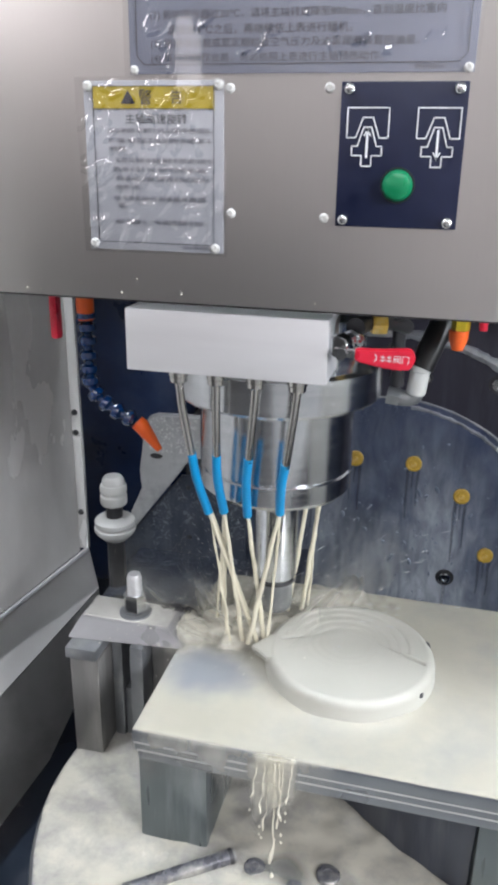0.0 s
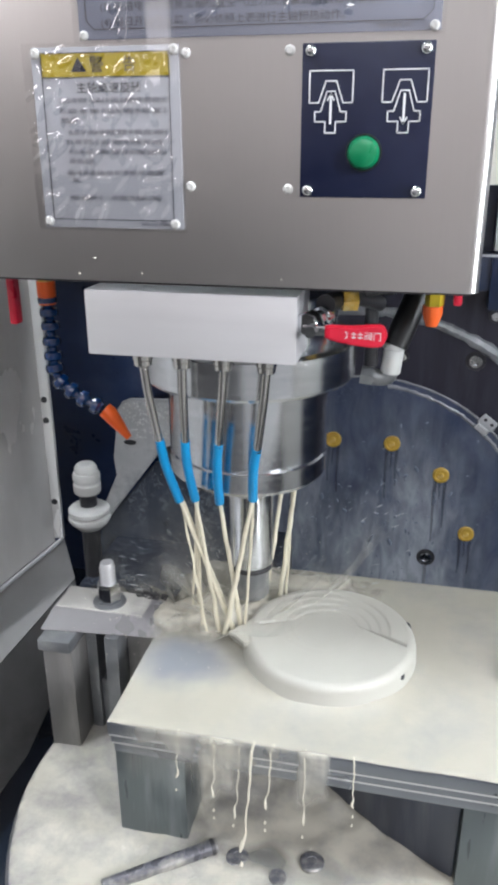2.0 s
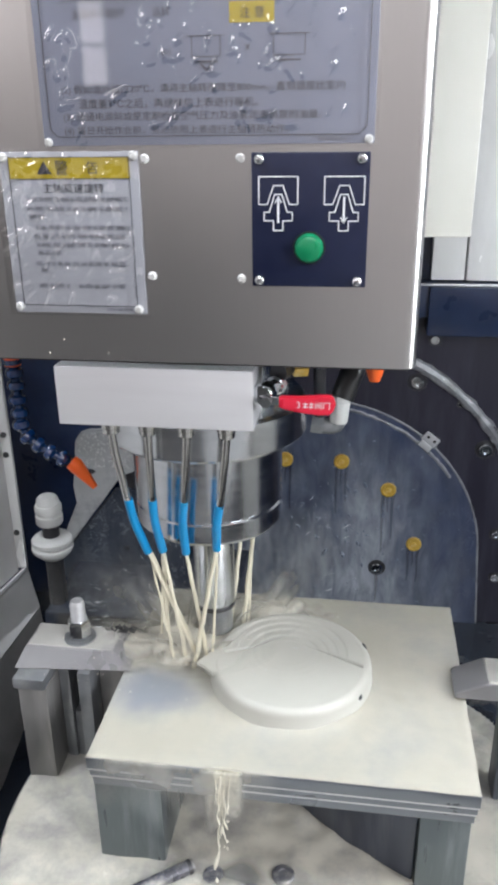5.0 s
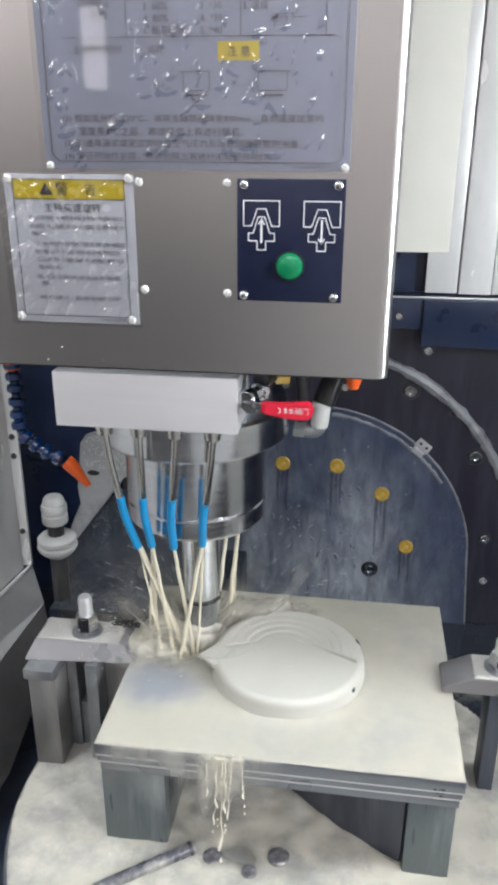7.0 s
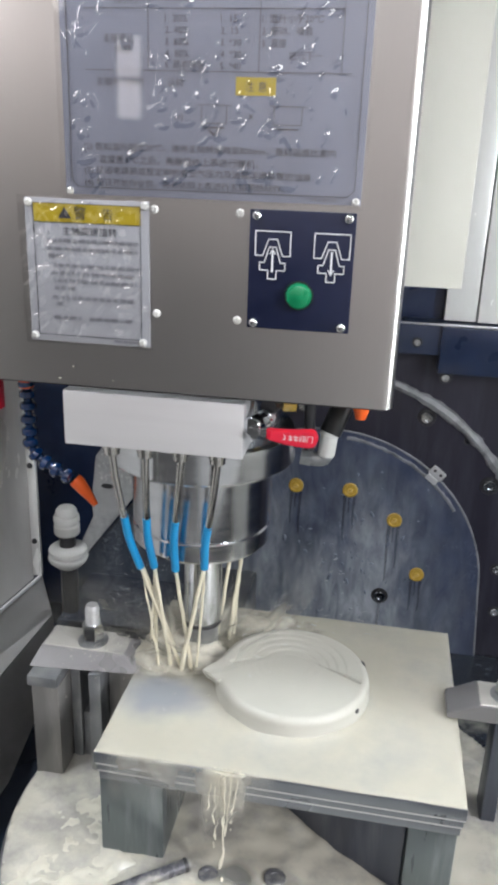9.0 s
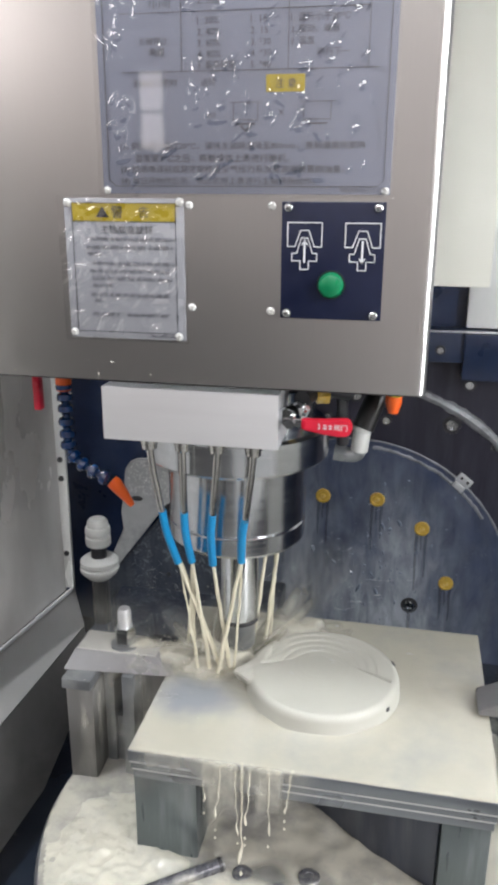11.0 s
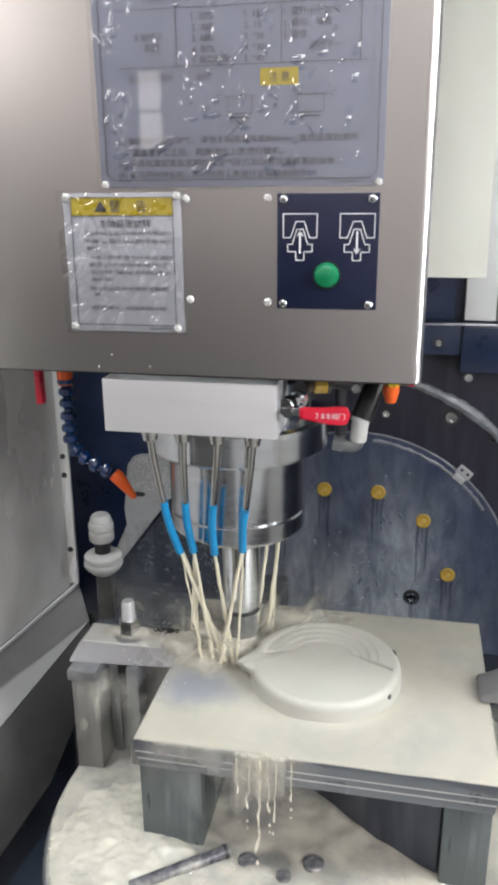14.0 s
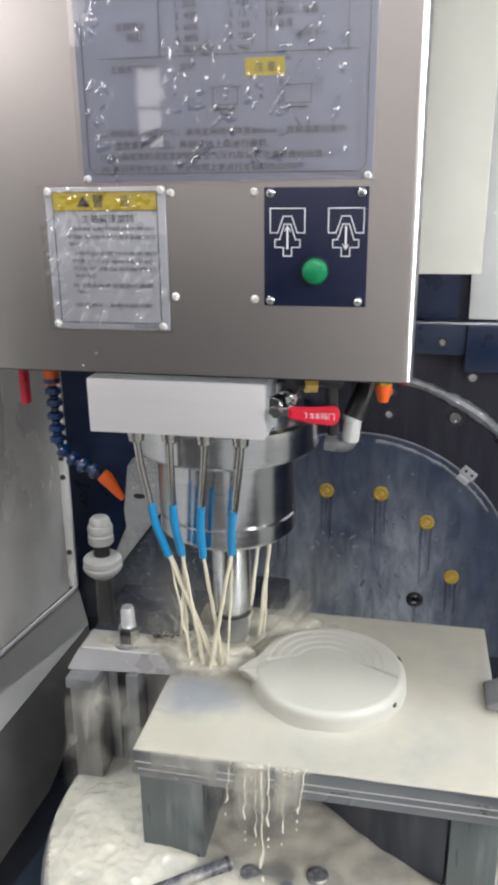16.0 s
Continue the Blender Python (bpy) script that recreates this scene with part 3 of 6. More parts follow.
el = part("elbow_fitting", lathe(B(), [(0, 0), (0.0115, 0), (0.0125, 0.002), (0.0125, 0.030), (0.0145, 0.032), (0.0145, 0.038), (0, 0.038)], (0.076, 0.222, 0.338), 24, (0.10, 0.02, 1)), WHITEPL, head, "grey white elbow fitting")
bm = tube(B(), smooth_path([(0.076, 0.222, 0.342), (0.073, 0.222, 0.333), (0.062, 0.222, 0.331), (0.052, 0.222, 0.333)], 4), 0.0105, 14)
part("socket", bm, STEEL, el)
part("union_nut", tube(B(), [(0.056, 0.222, 0.332), (0.04, 0.222, 0.334)], 0.013, 6), STEEL, el, "dark steel union nut", 20)
bm = tube(B(), smooth_path([(0.080, 0.223, 0.372), (0.092, 0.232, 0.405), (0.105, 0.245, 0.44), (0.11, 0.25, 0.49)], 5), 0.0155, 16)
part("hose", bm, BLACK, head, "black rubber hose")
for a, b, r in [((0.012, 0.06, 0.452), (0.03, 0.12, 0.452), 0.011), ((0.03, 0.12, 0.45), (0.06, 0.19, 0.43), 0.009), ((0.05, 0.2, 0.44), (0.052, 0.215, 0.35), 0.009), ((0.075, 0.15, 0.46), (0.045, 0.15, 0.455), 0.012)]:
    part("pipe_fitting", tube(B(), [a, tuple((p + q) / 2 for p, q in zip(a, b)), b], [r, r * 0.85, r], 10), DARKSTEEL, head, "oily dark steel pipe fitting")
part("brass_union", lathe(B(), [(0, 0), (0.012, 0), (0.012, 0.016), (0, 0.016)], (0.026, 0.09, 0.452), 6, (1, 0.3, 0)), GOLD, head, "brass hexagon union", 20)


def segment_hose(pts, parent, last=3):
    """Segmented coolant hose: bead after bead along the path."""
    path = smooth_path(pts, 8)
    hose = part("segment_hose", tube(B(), path, 0.006, 10), LOCBLUE, parent, "dark blue segmented coolant hose")
    dist, stops = 0.0, [0]
    for i in range(1, len(path)):
        dist += (path[i] - path[i - 1]).length
        if dist > 0.0165:
            stops.append(i)
            dist = 0.0
    for i in stops:
        d = (path[min(i + 1, len(path) - 1)] - path[max(i - 1, 0)]).normalized()
        part("bead", lathe(B(), [(0.0070, -0.008), (0.0112, -0.006), (0.0125, -0.001), (0.0118, 0.003), (0.0085, 0.0045), (0.0070, 0.0075)], path[i], 16, d), LOCBLUE, hose)
    return hose, path


lh, path = segment_hose([(-0.367, 0.2, 0.415), (-0.366, 0.2, 0.385), (-0.366, 0.2, 0.345), (-0.362, 0.2, 0.312), (-0.335, 0.2, 0.288), (-0.303, 0.2, 0.272)], head)
part("collar", tube(B(), [(-0.367, 0.2, 0.44), (-0.367, 0.2, 0.425), (-0.367, 0.2, 0.41)], [0.012, 0.012, 0.011], 16), ORANGE, lh, "orange plastic collar")
part("fitting", lathe(B(), [(0, 0), (0.011, 0), (0.011, 0.045), (0, 0.045)], (-0.367, 0.2, 0.438), 6), GOLD, lh, "brass hexagon fitting", 20)
part("tip", tube(B(), [(-0.298, 0.2, 0.270), (-0.292, 0.2, 0.265), (-0.284, 0.2, 0.255), (-0.266, 0.2, 0.232)], [0.0105, 0.0112, 0.0095, 0.0045], 16), ORANGE, lh, "orange plastic nozzle tip")
rn = part("short_nozzle", lathe(B(), [(0, 0), (0.007, 0.0), (0.0115, 0.014), (0.0115, 0.024), (0, 0.024)], (0.121, 0.2, 0.404), 16), ORANGE, head, "short orange nozzle under a brass fitting")
part("fitting", lathe(B(), [(0, 0), (0.011, 0), (0.011, 0.03), (0, 0.03)], (0.1225, 0.2, 0.4285), 6), YELLOW, rn, "", 20)
for x in (0.148, -0.362):
    part("valve_handle", box(B(), x - 0.005, x + 0.005, 0.19 if x > 0 else 0.1, 0.205 if x > 0 else 0.115, 0.43 if x > 0 else 0.405, 0.478, 0.003), RED, head, "red plastic handle")


# -- signs on the front cover
def flat(bm, x0, x1, z0, z1, y=-0.0022, d=0.0005):
    return box(bm, x0, x1, y - d, y, z0, z1)


def stroke(bm, pts, w, y=-0.0030, d=0.0005, closed=False):
    pts = pts + pts[:1] if closed else pts
    for (xa, za), (xb, zb) in zip(pts, pts[1:]):
        dx, dz = xb - xa, zb - za
        l = math.hypot(dx, dz) or 1
        ex, ez = dx / l * w / 2, dz / l * w / 2
        nx, nz = -dz / l * w / 2, dx / l * w / 2
        q = [(xa - ex + nx, za - ez + nz), (xb + ex + nx, zb + ez + nz), (xb + ex - nx, zb + ez - nz), (xa - ex - nx, za - ez - nz)]
        v = [bm.verts.new((x, y - d, z)) for x, z in q]
        u = [bm.verts.new((x, y, z)) for x, z in q]
        bm.faces.new(v)
        for k in range(4):
            j = (k + 1) % 4
            bm.faces.new((v[j], v[k], u[k], u[j]))
    return bm


def lettering(body, x0, zc, high, parent, mat=INK, x1=None, y=-0.0031):
    cu = bpy.data.curves.new("lettering", "FONT")
    cu.body, cu.size, cu.resolution_u = body, 1.0, 2
    tmp = new("lettering", cu)
    bpy.context.view_layer.update()
    me = bpy.data.meshes.new_from_object(tmp.evaluated_get(bpy.context.evaluated_depsgraph_get()))
    bpy.data.objects.remove(tmp)
    co = np.empty(len(me.vertices) * 3)
    me.vertices.foreach_get("co", co)
    co = co.reshape(-1, 3)
    lo, hi = co.min(0), co.max(0)
    s = high / max(1e-6, hi[1] - lo[1])
    sx = (x1 - x0) / max(1e-6, hi[0] - lo[0]) if x1 is not None else s
    out = np.stack([x0 + (co[:, 0] - lo[0]) * sx, np.full(len(co), y), zc + (co[:, 1] - (lo[1] + hi[1]) / 2) * s], 1)
    me.vertices.foreach_set("co", out.ravel())
    me.update()
    me.materials.append(mat)
    ob = new("lettering", me)
    ob.parent = parent
    return ob


def bars(parent, x0, x1, zc, high, rng, mat=FAINT):
    """A line of writing that cannot be read, as broken bars."""
    bm = B()
    x = x0
    while x < x1 - 0.002:
        w = min(rng.uniform(0.003, 0.011), x1 - x)
        for dz in (-0.3, 0.05, 0.38):
            flat(bm, x, x + w * rng.uniform(0.7, 1), zc + dz * high - high * 0.05, zc + dz * high + high * 0.05, -0.0026)
        for k in range(max(1, int(w / 0.0022))):
            xx = x + k * 0.0022
            flat(bm, xx, xx + 0.0004, zc - high * 0.45, zc + high * 0.45, -0.0026)
        x += w + rng.uniform(0.0008, 0.002)
    part("writing_bar", bm, mat, parent, "", 0)


def rivet(x, z, parent, r=0.0042, mat=None, y=-0.0018, name="rivet"):
    part(name, lathe(B(), [(0, 0.0030), (r * 0.28, 0.0028), (r * 0.3, 0.0036), (r * 0.62, 0.0034), (r * 0.92, 0.0018), (r, 0)], (x, y, z), 18, (0, -1, 0)), mat or WHITEPL, parent)


FILM = bpy.data.materials.new("clear_film")
FILM.use_nodes = True
nt = FILM.node_tree
nt.nodes.remove(nt.nodes["Principled BSDF"])
tr, gl, mx = nt.nodes.new("ShaderNodeBsdfTransparent"), nt.nodes.new("ShaderNodeBsdfGlossy"), nt.nodes.new("ShaderNodeMixShader")
gl.inputs["Roughness"].default_value = 0.035
mx.inputs[0].default_value = 0.2
nt.links.new(tr.outputs[0], mx.inputs[1])
nt.links.new(gl.outputs[0], mx.inputs[2])
nt.links.new(mx.outputs[0], nt.nodes["Material Output"].inputs[0])


def film(x0, x1, z0, z1, parent, seed, dents, columns):
    """Wrinkled protective film: a sheet with short raised creases."""
    rng = np.random.default_rng(seed)
    nx, nz = int((x1 - x0) / 0.0011), int((z1 - z0) / 0.0011)
    xs, zs = np.meshgrid(np.linspace(x0, x1, nx), np.linspace(z0, z1, nz))
    h = 0.000008 * np.sin(xs * 60 + 3 * np.sin(zs * 40)) * np.sin(zs * 75)
    for k in range(dents):
        c = columns[k % len(columns)] if columns else rng.uniform(0.05, 0.95)
        cx = x0 + (x1 - x0) * (c + rng.normal(0, 0.025))
        cz = rng.uniform(z0 + 0.006, z1 - 0.006)
        a = rng.normal(0.6, 0.55)
        l, w = rng.uniform(0.003, 0.0085), rng.uniform(0.0014, 0.0032)
        if columns and -0.178 < cx < -0.110 and 0.745 < cz < 0.885 and rng.random() < 0.93:
            continue
        if columns and cz < 0.745 and rng.random() < 0.55:
            continue
        u = (xs - cx) * math.sin(a) + (zs - cz) * math.cos(a)
        v = (xs - cx) * math.cos(a) - (zs - cz) * math.sin(a) + 12 * u * u
        h += rng.uniform(0.0004, 0.0011) * np.exp(-(u / l) ** 2 - (v / w) ** 2)
    edge = 0.0012 * rng.normal(0, 1, nz).cumsum() / np.sqrt(nz)
    xs = xs + edge[:, None] * (np.abs(xs - (x0 + x1) / 2) / (x1 - x0) * 2) ** 6
    verts = np.stack([xs, -0.0052 - h, zs], -1).reshape(-1, 3)
    i = np.arange(nx * nz).reshape(nz, nx)
    faces = np.stack([i[:-1, :-1], i[:-1, 1:], i[1:, 1:], i[1:, :-1]], -1).reshape(-1, 4)
    me = bpy.data.meshes.new("film")
    me.from_pydata(verts.tolist(), [], faces.tolist())
    me.materials.append(FILM)
    me.shade_smooth()
    ob = new("film", me)
    ob.parent = parent
    ob.visible_shadow = False
    return tagged(ob, "creased clear protective film")


lettering("阀门", 0.0568, 0.4336, 0.0078, valve, WHITEINK, None, 0.0098)
rng = random.Random(4)
sign = part("instruction_sign", box(B(), -0.208, 0.106, -0.002, -0.0002, 0.692, 1.06, 0.0008), SIGN, head, "silver grey warm-up instruction sign under film")
bm = B()
stroke(bm, [(-0.200, 1.05), (-0.200, 0.707), (-0.193, 0.700), (0.092, 0.700), (0.099, 0.707), (0.099, 1.05)], 0.0007)
for z in (0.869, 0.8135, 0.92, 0.97):
    stroke(bm, [(-0.181, z), (0.078 if z > 0.85 else 0.088, z)], 0.0006)
for x in (-0.115, -0.003, 0.078):
    stroke(bm, [(x, 0.8135), (x, 1.02)], 0.0006)
stroke(bm, [(-0.064, 0.783), (-0.030, 0.783)], 0.0006)
stroke(bm, [(-0.060, 0.783), (-0.060, 0.766), (-0.034, 0.766), (-0.034, 0.783)], 0.0006)
stroke(bm, [(-0.057, 0.762), (-0.037, 0.762)], 0.0012)
stroke(bm, [(-0.052, 0.760), (-0.047, 0.755), (-0.042, 0.760)], 0.0012)
stroke(bm, [(0.010, 0.783), (0.046, 0.783)], 0.0006)
stroke(bm, [(0.014, 0.783), (0.014, 0.766), (0.042, 0.766), (0.042, 0.783)], 0.0006)
stroke(bm, [(0.018, 0.762), (0.038, 0.762)], 0.0012)
part("ruled_line", bm, INK, sign, "", 0)
for k, s in enumerate(["1. 20%", "2. 40%", "3. 60%", "4. 80%"]):
    lettering(s, -0.098, 0.8605 - 0.0104 * k, 0.0066, sign)
lettering("5. 最高转速", -0.098, 0.8195, 0.0075, sign)
for k, s in enumerate(["1. 15", "2. 15", "3. *30", "4. *30", "5. *40"]):
    lettering(s, -0.042, 0.8605 - 0.0104 * k, 0.0066, sign)
for k, s in enumerate(["1. 温升小于20℃", "2. 振动、噪音", "3. 温度", "进行下一"]):
    lettering(s, -0.001 if k < 3 else 0.026, 0.8605 - 0.0106 * k, 0.0078, sign)
lettering("72小时", -0.150, 0.877, 0.0078, sign)
lettering("2. 50%", -0.098, 0.879, 0.0068, sign)
lettering("1. 20%", -0.098, 0.890, 0.0068, sign)
lettering("10", -0.036, 0.886, 0.0068, sign)
lettering("主轴停止", -0.162, 0.843, 0.0078, sign)
lettering("两周", -0.150, 0.832, 0.0078, sign)
for k in range(5):
    bars(sign, -0.17, 0.06, 0.90 + 0.012 * k, 0.006, rng)
lettering("主轴夹刀把时", -0.170, 0.803, 0.0078, sign)
lettering("运转", -0.095, 0.803, 0.0078, sign)
part("yellow_label", flat(B(), -0.0255, 0.0145, 0.7925, 0.809, -0.0021), YELLOW, sign, "yellow caution box")
lettering("注 意", -0.016, 0.8005, 0.0092, sign, INK, None, -0.0034)
lettering("(o)", -0.088, 0.771, 0.0075, sign)
lettering("x", -0.012, 0.773, 0.005, sign)
lettering("(2) 假如温升超过20℃，请将主轴转速降至800min，直到温度比室内", -0.186, 0.7405, 0.0088, sign, INK, 0.078)
lettering("温度差3℃之后，再继续依上表进行暖机。", -0.170, 0.7285, 0.0085, sign, INK, 0.0)
lettering("(3) 接通电源前或是定期检查空气压力及油雾润滑装置的油量。", -0.186, 0.7170, 0.0088, sign, INK, 0.058)
lettering("(4) 每日开始作业前，务必依照上表进行主轴预热动作。", -0.186, 0.7050, 0.0088, sign, INK, 0.028)
bars(sign, 0.056, 0.086, 0.6965, 0.003, rng)
for x in (-0.2035, 0.101):
    rivet(x, 0.6955, sign, 0.0042)

warn = part("warning_sign", box(B(), -0.257, -0.1165, -0.002, -0.0002, 0.530, 0.687, 0.0008), SIGNPALE, head, "pale warning sign with a yellow heading under film")
bm = flat(B(), -0.247, -0.125, 0.6625, 0.682, -0.0021)
part("yellow_heading", bm, YELLOW, warn, "yellow heading band")
bm = stroke(B(), [(-0.247, 0.682), (-0.247, 0.538), (-0.1255, 0.538), (-0.1255, 0.682)], 0.0006, -0.0030, 0.0005, True)
stroke(bm, [(-0.247, 0.6622), (-0.1255, 0.6622)], 0.0006)
part("ruled_line", bm, INK, warn, "", 0)
bm = B()
v = [bm.verts.new(p) for p in [(-0.2185, -0.0034, 0.6665), (-0.203, -0.0034, 0.6665), (-0.2108, -0.0034, 0.6785)]]
bm.faces.new(v)
part("triangle_mark", bm, INK, warn, "", 0)
lettering("警", -0.200, 0.6725, 0.0135, warn, INK, None, -0.0034)
lettering("告", -0.168, 0.6725, 0.0125, warn, INK, None, -0.0034)
lettering("主轴高速旋转", -0.214, 0.6535, 0.0092, warn, INK, -0.152)
for z, a, b in [(0.643, -0.232, -0.129), (0.634, -0.232, -0.129), (0.6265, -0.232, -0.215), (0.616, -0.225, -0.128), (0.6075, -0.228, -0.130), (0.599, -0.226, -0.130), (0.591, -0.226, -0.2), (0.5805, -0.229, -0.131), (0.5735, -0.224, -0.216), (0.558, -0.228, -0.195), (0.558, -0.186, -0.134)]:
    bars(warn, a, b, z, 0.0046, rng)
bars(warn, -0.158, -0.128, 0.5345, 0.003, rng)
for x, z in [(-0.2525, 0.682), (-0.121, 0.683), (-0.2525, 0.536), (-0.1245, 0.535)]:
    rivet(x, z, warn, 0.0048)
for x, z in [(-0.1105, 0.680), (-0.109, 0.569), (-0.018, 0.680), (-0.018, 0.5675)]:
    rivet(x, z, head, 0.0046, None, -0.0002)
film(-0.212, 0.110, 0.689, 1.06, sign, 3, 420, (0.08, 0.13, 0.24, 0.33, 0.44, 0.52, 0.60, 0.70, 0.78, 0.88))
film(-0.262, -0.112, 0.528, 0.690, warn, 8, 140, ())

ctrl = part("button_plate", box(B(), -0.007, 0.1035, -0.0035, -0.0002, 0.561, 0.685, 0.0012), BLUEPLATE, head, "dark navy tool clamp button plate")
for cx, up in ((0.0185, 1), (0.0805, -1)):
    bm = B()
    stroke(bm, [(cx - 0.0185, 0.6635), (cx + 0.0185, 0.6635), (cx + 0.0185, 0.6385), (cx + 0.0105, 0.6385), (cx + 0.0045, 0.6555), (cx - 0.0045, 0.6555), (cx - 0.0105, 0.6385), (cx - 0.0185, 0.6385)], 0.0011, -0.0036, 0.0005, True)
    stroke(bm, [(cx - 0.0035, 0.6475), (cx + 0.0035, 0.6475), (cx + 0.0085, 0.6315), (cx + 0.0135, 0.6315), (cx + 0.0135, 0.6235), (cx + 0.0045, 0.6235), (cx + 0.0045, 0.6145), (cx - 0.0045, 0.6145), (cx - 0.0045, 0.6235), (cx - 0.0135, 0.6235), (cx - 0.0135, 0.6315), (cx - 0.0085, 0.6315)], 0.0011, -0.0036, 0.0005, True)
    stroke(bm, [(cx, 0.6225), (cx, 0.6445)], 0.0020, -0.0036, 0.0005)
    tip = 0.6455 if up > 0 else 0.6215
    stroke(bm, [(cx - 0.0028, tip - up * 0.005), (cx, tip), (cx + 0.0028, tip - up * 0.005)], 0.0012, -0.0036, 0.0005)
    part("clamp_symbol", bm, WHITEINK, ctrl, "white line drawing of a tool taper", 0)
btn = part("push_button", lathe(B(), [(0.0138, 0), (0.0138, 0.004), (0.0126, 0.0055), (0.0126, 0.008), (0.0118, 0.0105), (0.009, 0.0118), (0, 0.0122)], (0.0485, -0.0034, 0.5985), 36, (0, -1, 0)), GREEN, ctrl, "round green push button")
part("bezel", lathe(B(), [(0.0142, 0), (0.0156, 0), (0.0152, 0.002), (0.0142, 0.002)], (0.0485, -0.0034, 0.5985), 36, (0, -1, 0)), BLACK, btn)
for x, z in [(0.0005, 0.679), (0.0958, 0.679), (0.0002, 0.567), (0.095, 0.567)]:
    rivet(x, z, ctrl, 0.0052, CHROME, -0.0034, "screw")

# drops of coolant on the cover
rng = random.Random(44)
bm = B()
for k in range(20):
    low = k % 3 == 0
    x, z = rng.uniform(-0.48, 0.14), (0.4835 + 0.004 * rng.random()) if low else rng.uniform(0.49, 0.78)
    if not low and x > -0.27 and z > 0.52:
        continue
    r = rng.uniform(0.0006, 0.0013)
    lathe(bm, [(r, 0), (r * 0.85, r * 0.4), (0, r * 0.6)], (x, -0.0001, z), 9, (0, -1, 0))
tagged(part("droplet", bm, SPRAY, head), "beads of liquid on the cover", "", "", "stuff")

# ---- fixture and workpiece ----
plate = thing("fixture_plate", "thick layered steel fixture plate flooded with milky coolant", "fixture plate")
for k, (z0, z1) in enumerate([(-0.0165, -0.001), (-0.0285, -0.0195), (-0.0435, -0.0315)]):
    part("layer", box(B(), -0.2 + 0.0025 * k, 0.2555 - 0.002 * k, -0.087 + 0.002 * k, 0.284 - 0.002 * k, z0, z1, 0.0012), LAYER, plate, "machined steel layer")
# pale strips stand in for bevel highlights along the layers' edges
for k, (z0, z1) in enumerate([(-0.0192, -0.0168), (-0.0312, -0.0288)]):
    part("glint_strip", box(B(), -0.1985 + 0.0025 * k, 0.254 - 0.002 * k, -0.0865 + 0.002 * k, 0.283 - 0.002 * k, z0, z1, 0.0007), SATIN, plate, "bright thin strip in place of an edge highlight")
part("ground_face", box(B(), -0.198, 0.2535, -0.085, 0.282, -0.001, -0.0002), PLATETOP, plate, "ground bluish top face")


def sheet(name, x0, x1, y0, y1, step, height, mat, parent=None, keep=None, depth=None):
    """A surface of liquid over a grid, with its height from a function."""
    nx, ny = int((x1 - x0) / step) + 1, int((y1 - y0) / step) + 1
    verts, index, faces = [], {}, []
    for j in range(ny):
        for i in range(nx):
            x, y = x0 + (x1 - x0) * i / (nx - 1), y0 + (y1 - y0) * j / (ny - 1)
            index[i, j] = len(verts)
            verts.append((x, y, height(x, y)))
    for j in range(ny - 1):
        for i in range(nx - 1):
            if keep is None or keep(verts[index[i, j]][0], verts[index[i, j]][1]):
                faces.append((index[i, j], index[i + 1, j], index[i + 1, j + 1], index[i, j + 1]))
    me = bpy.data.meshes.new(name)
    me.from_pydata(verts, [], faces)
    me.materials.append(mat)
    me.shade_smooth()
    if depth:
        layer = me.attributes.new("depth", "FLOAT", "POINT")
        layer.data.foreach_set("value", [depth(v[0], v[1]) for v in verts])
    ob = new(name, me)
    if parent:
        ob.parent = parent
    return ob


def thin_liquid(m, low):
    """Lets what lies below show where the liquid is thin."""
    nt = m.node_tree
    at = nt.nodes.new("ShaderNodeAttribute")
    at.attribute_name = "depth"
    rg = nt.nodes.new("ShaderNodeMapRange")
    rg.inputs[3].default_value = low
    nt.links.new(at.outputs["Fac"], rg.inputs[0])
    nt.links.new(rg.outputs[0], nt.nodes["Principled BSDF"].inputs["Alpha"])


# a swept film takes the bluish tone of the steel below
nt = MILK.node_tree
at, mx = nt.nodes.new("ShaderNodeAttribute"), nt.nodes.new("ShaderNodeMix")
at.attribute_name, mx.data_type = "depth", "RGBA"
coat = nt.nodes["Principled BSDF"].inputs["Base Color"]
nt.links.new(at.outputs["Fac"], mx.inputs[0])
mx.inputs[6].default_value = (0.27, 0.285, 0.315, 1)
nt.links.new(coat.links[0].from_socket, mx.inputs[7])
nt.links.new(mx.outputs[2], coat)
thin_liquid(FROTH, 0.0)
thin_liquid(WASH, 0.2)
thin_liquid(FOAM, 0.0)


def patch(x, y):
    d = math.hypot((x + 0.146) / 0.070, (y - 0.036) / 0.060) + 0.22 * noise.noise((x * 20, y * 20, 5.0)) + 0.10 * noise.noise((x * 70, y * 70, 5.0))
    k = max(0.0, min(1.0, (d - 0.30) / 0.85))
    return k * k * (3 - 2 * k)


def pool_height(x, y):
    n = noise.noise((x * 14, y * 14, 0.3))
    fine = noise.noise((x * 60, y * 60, 1.7))
    h = 0.0019 + 0.0010 * n + 0.0004 * fine
    # drawn down at the rim
    e = min(x + 0.2, 0.2555 - x, y + 0.087, 0.284 - y)
    h -= 0.0012 * max(0.0, 1 - e / 0.005)
    # swell round the casting
    r = math.hypot(x - 0.029, y - 0.092)
    a = math.atan2(y - 0.092, x - 0.029)
    lump = 0.7 + 0.8 * noise.noise((math.cos(a) * 2, math.sin(a) * 2, 4.2))
    return h + 0.0062 * max(0.0, lump) * math.exp(-max(0.0, r - 0.106) / 0.0075)


pool = sheet("coolant_pool", -0.1995, 0.255, -0.0865, 0.2835, 0.0035, pool_height, MILK, None, None, patch)
tagged(pool, "milky coolant flooding the fixture plate, swept thin in one patch", "coolant", "", "stuff")

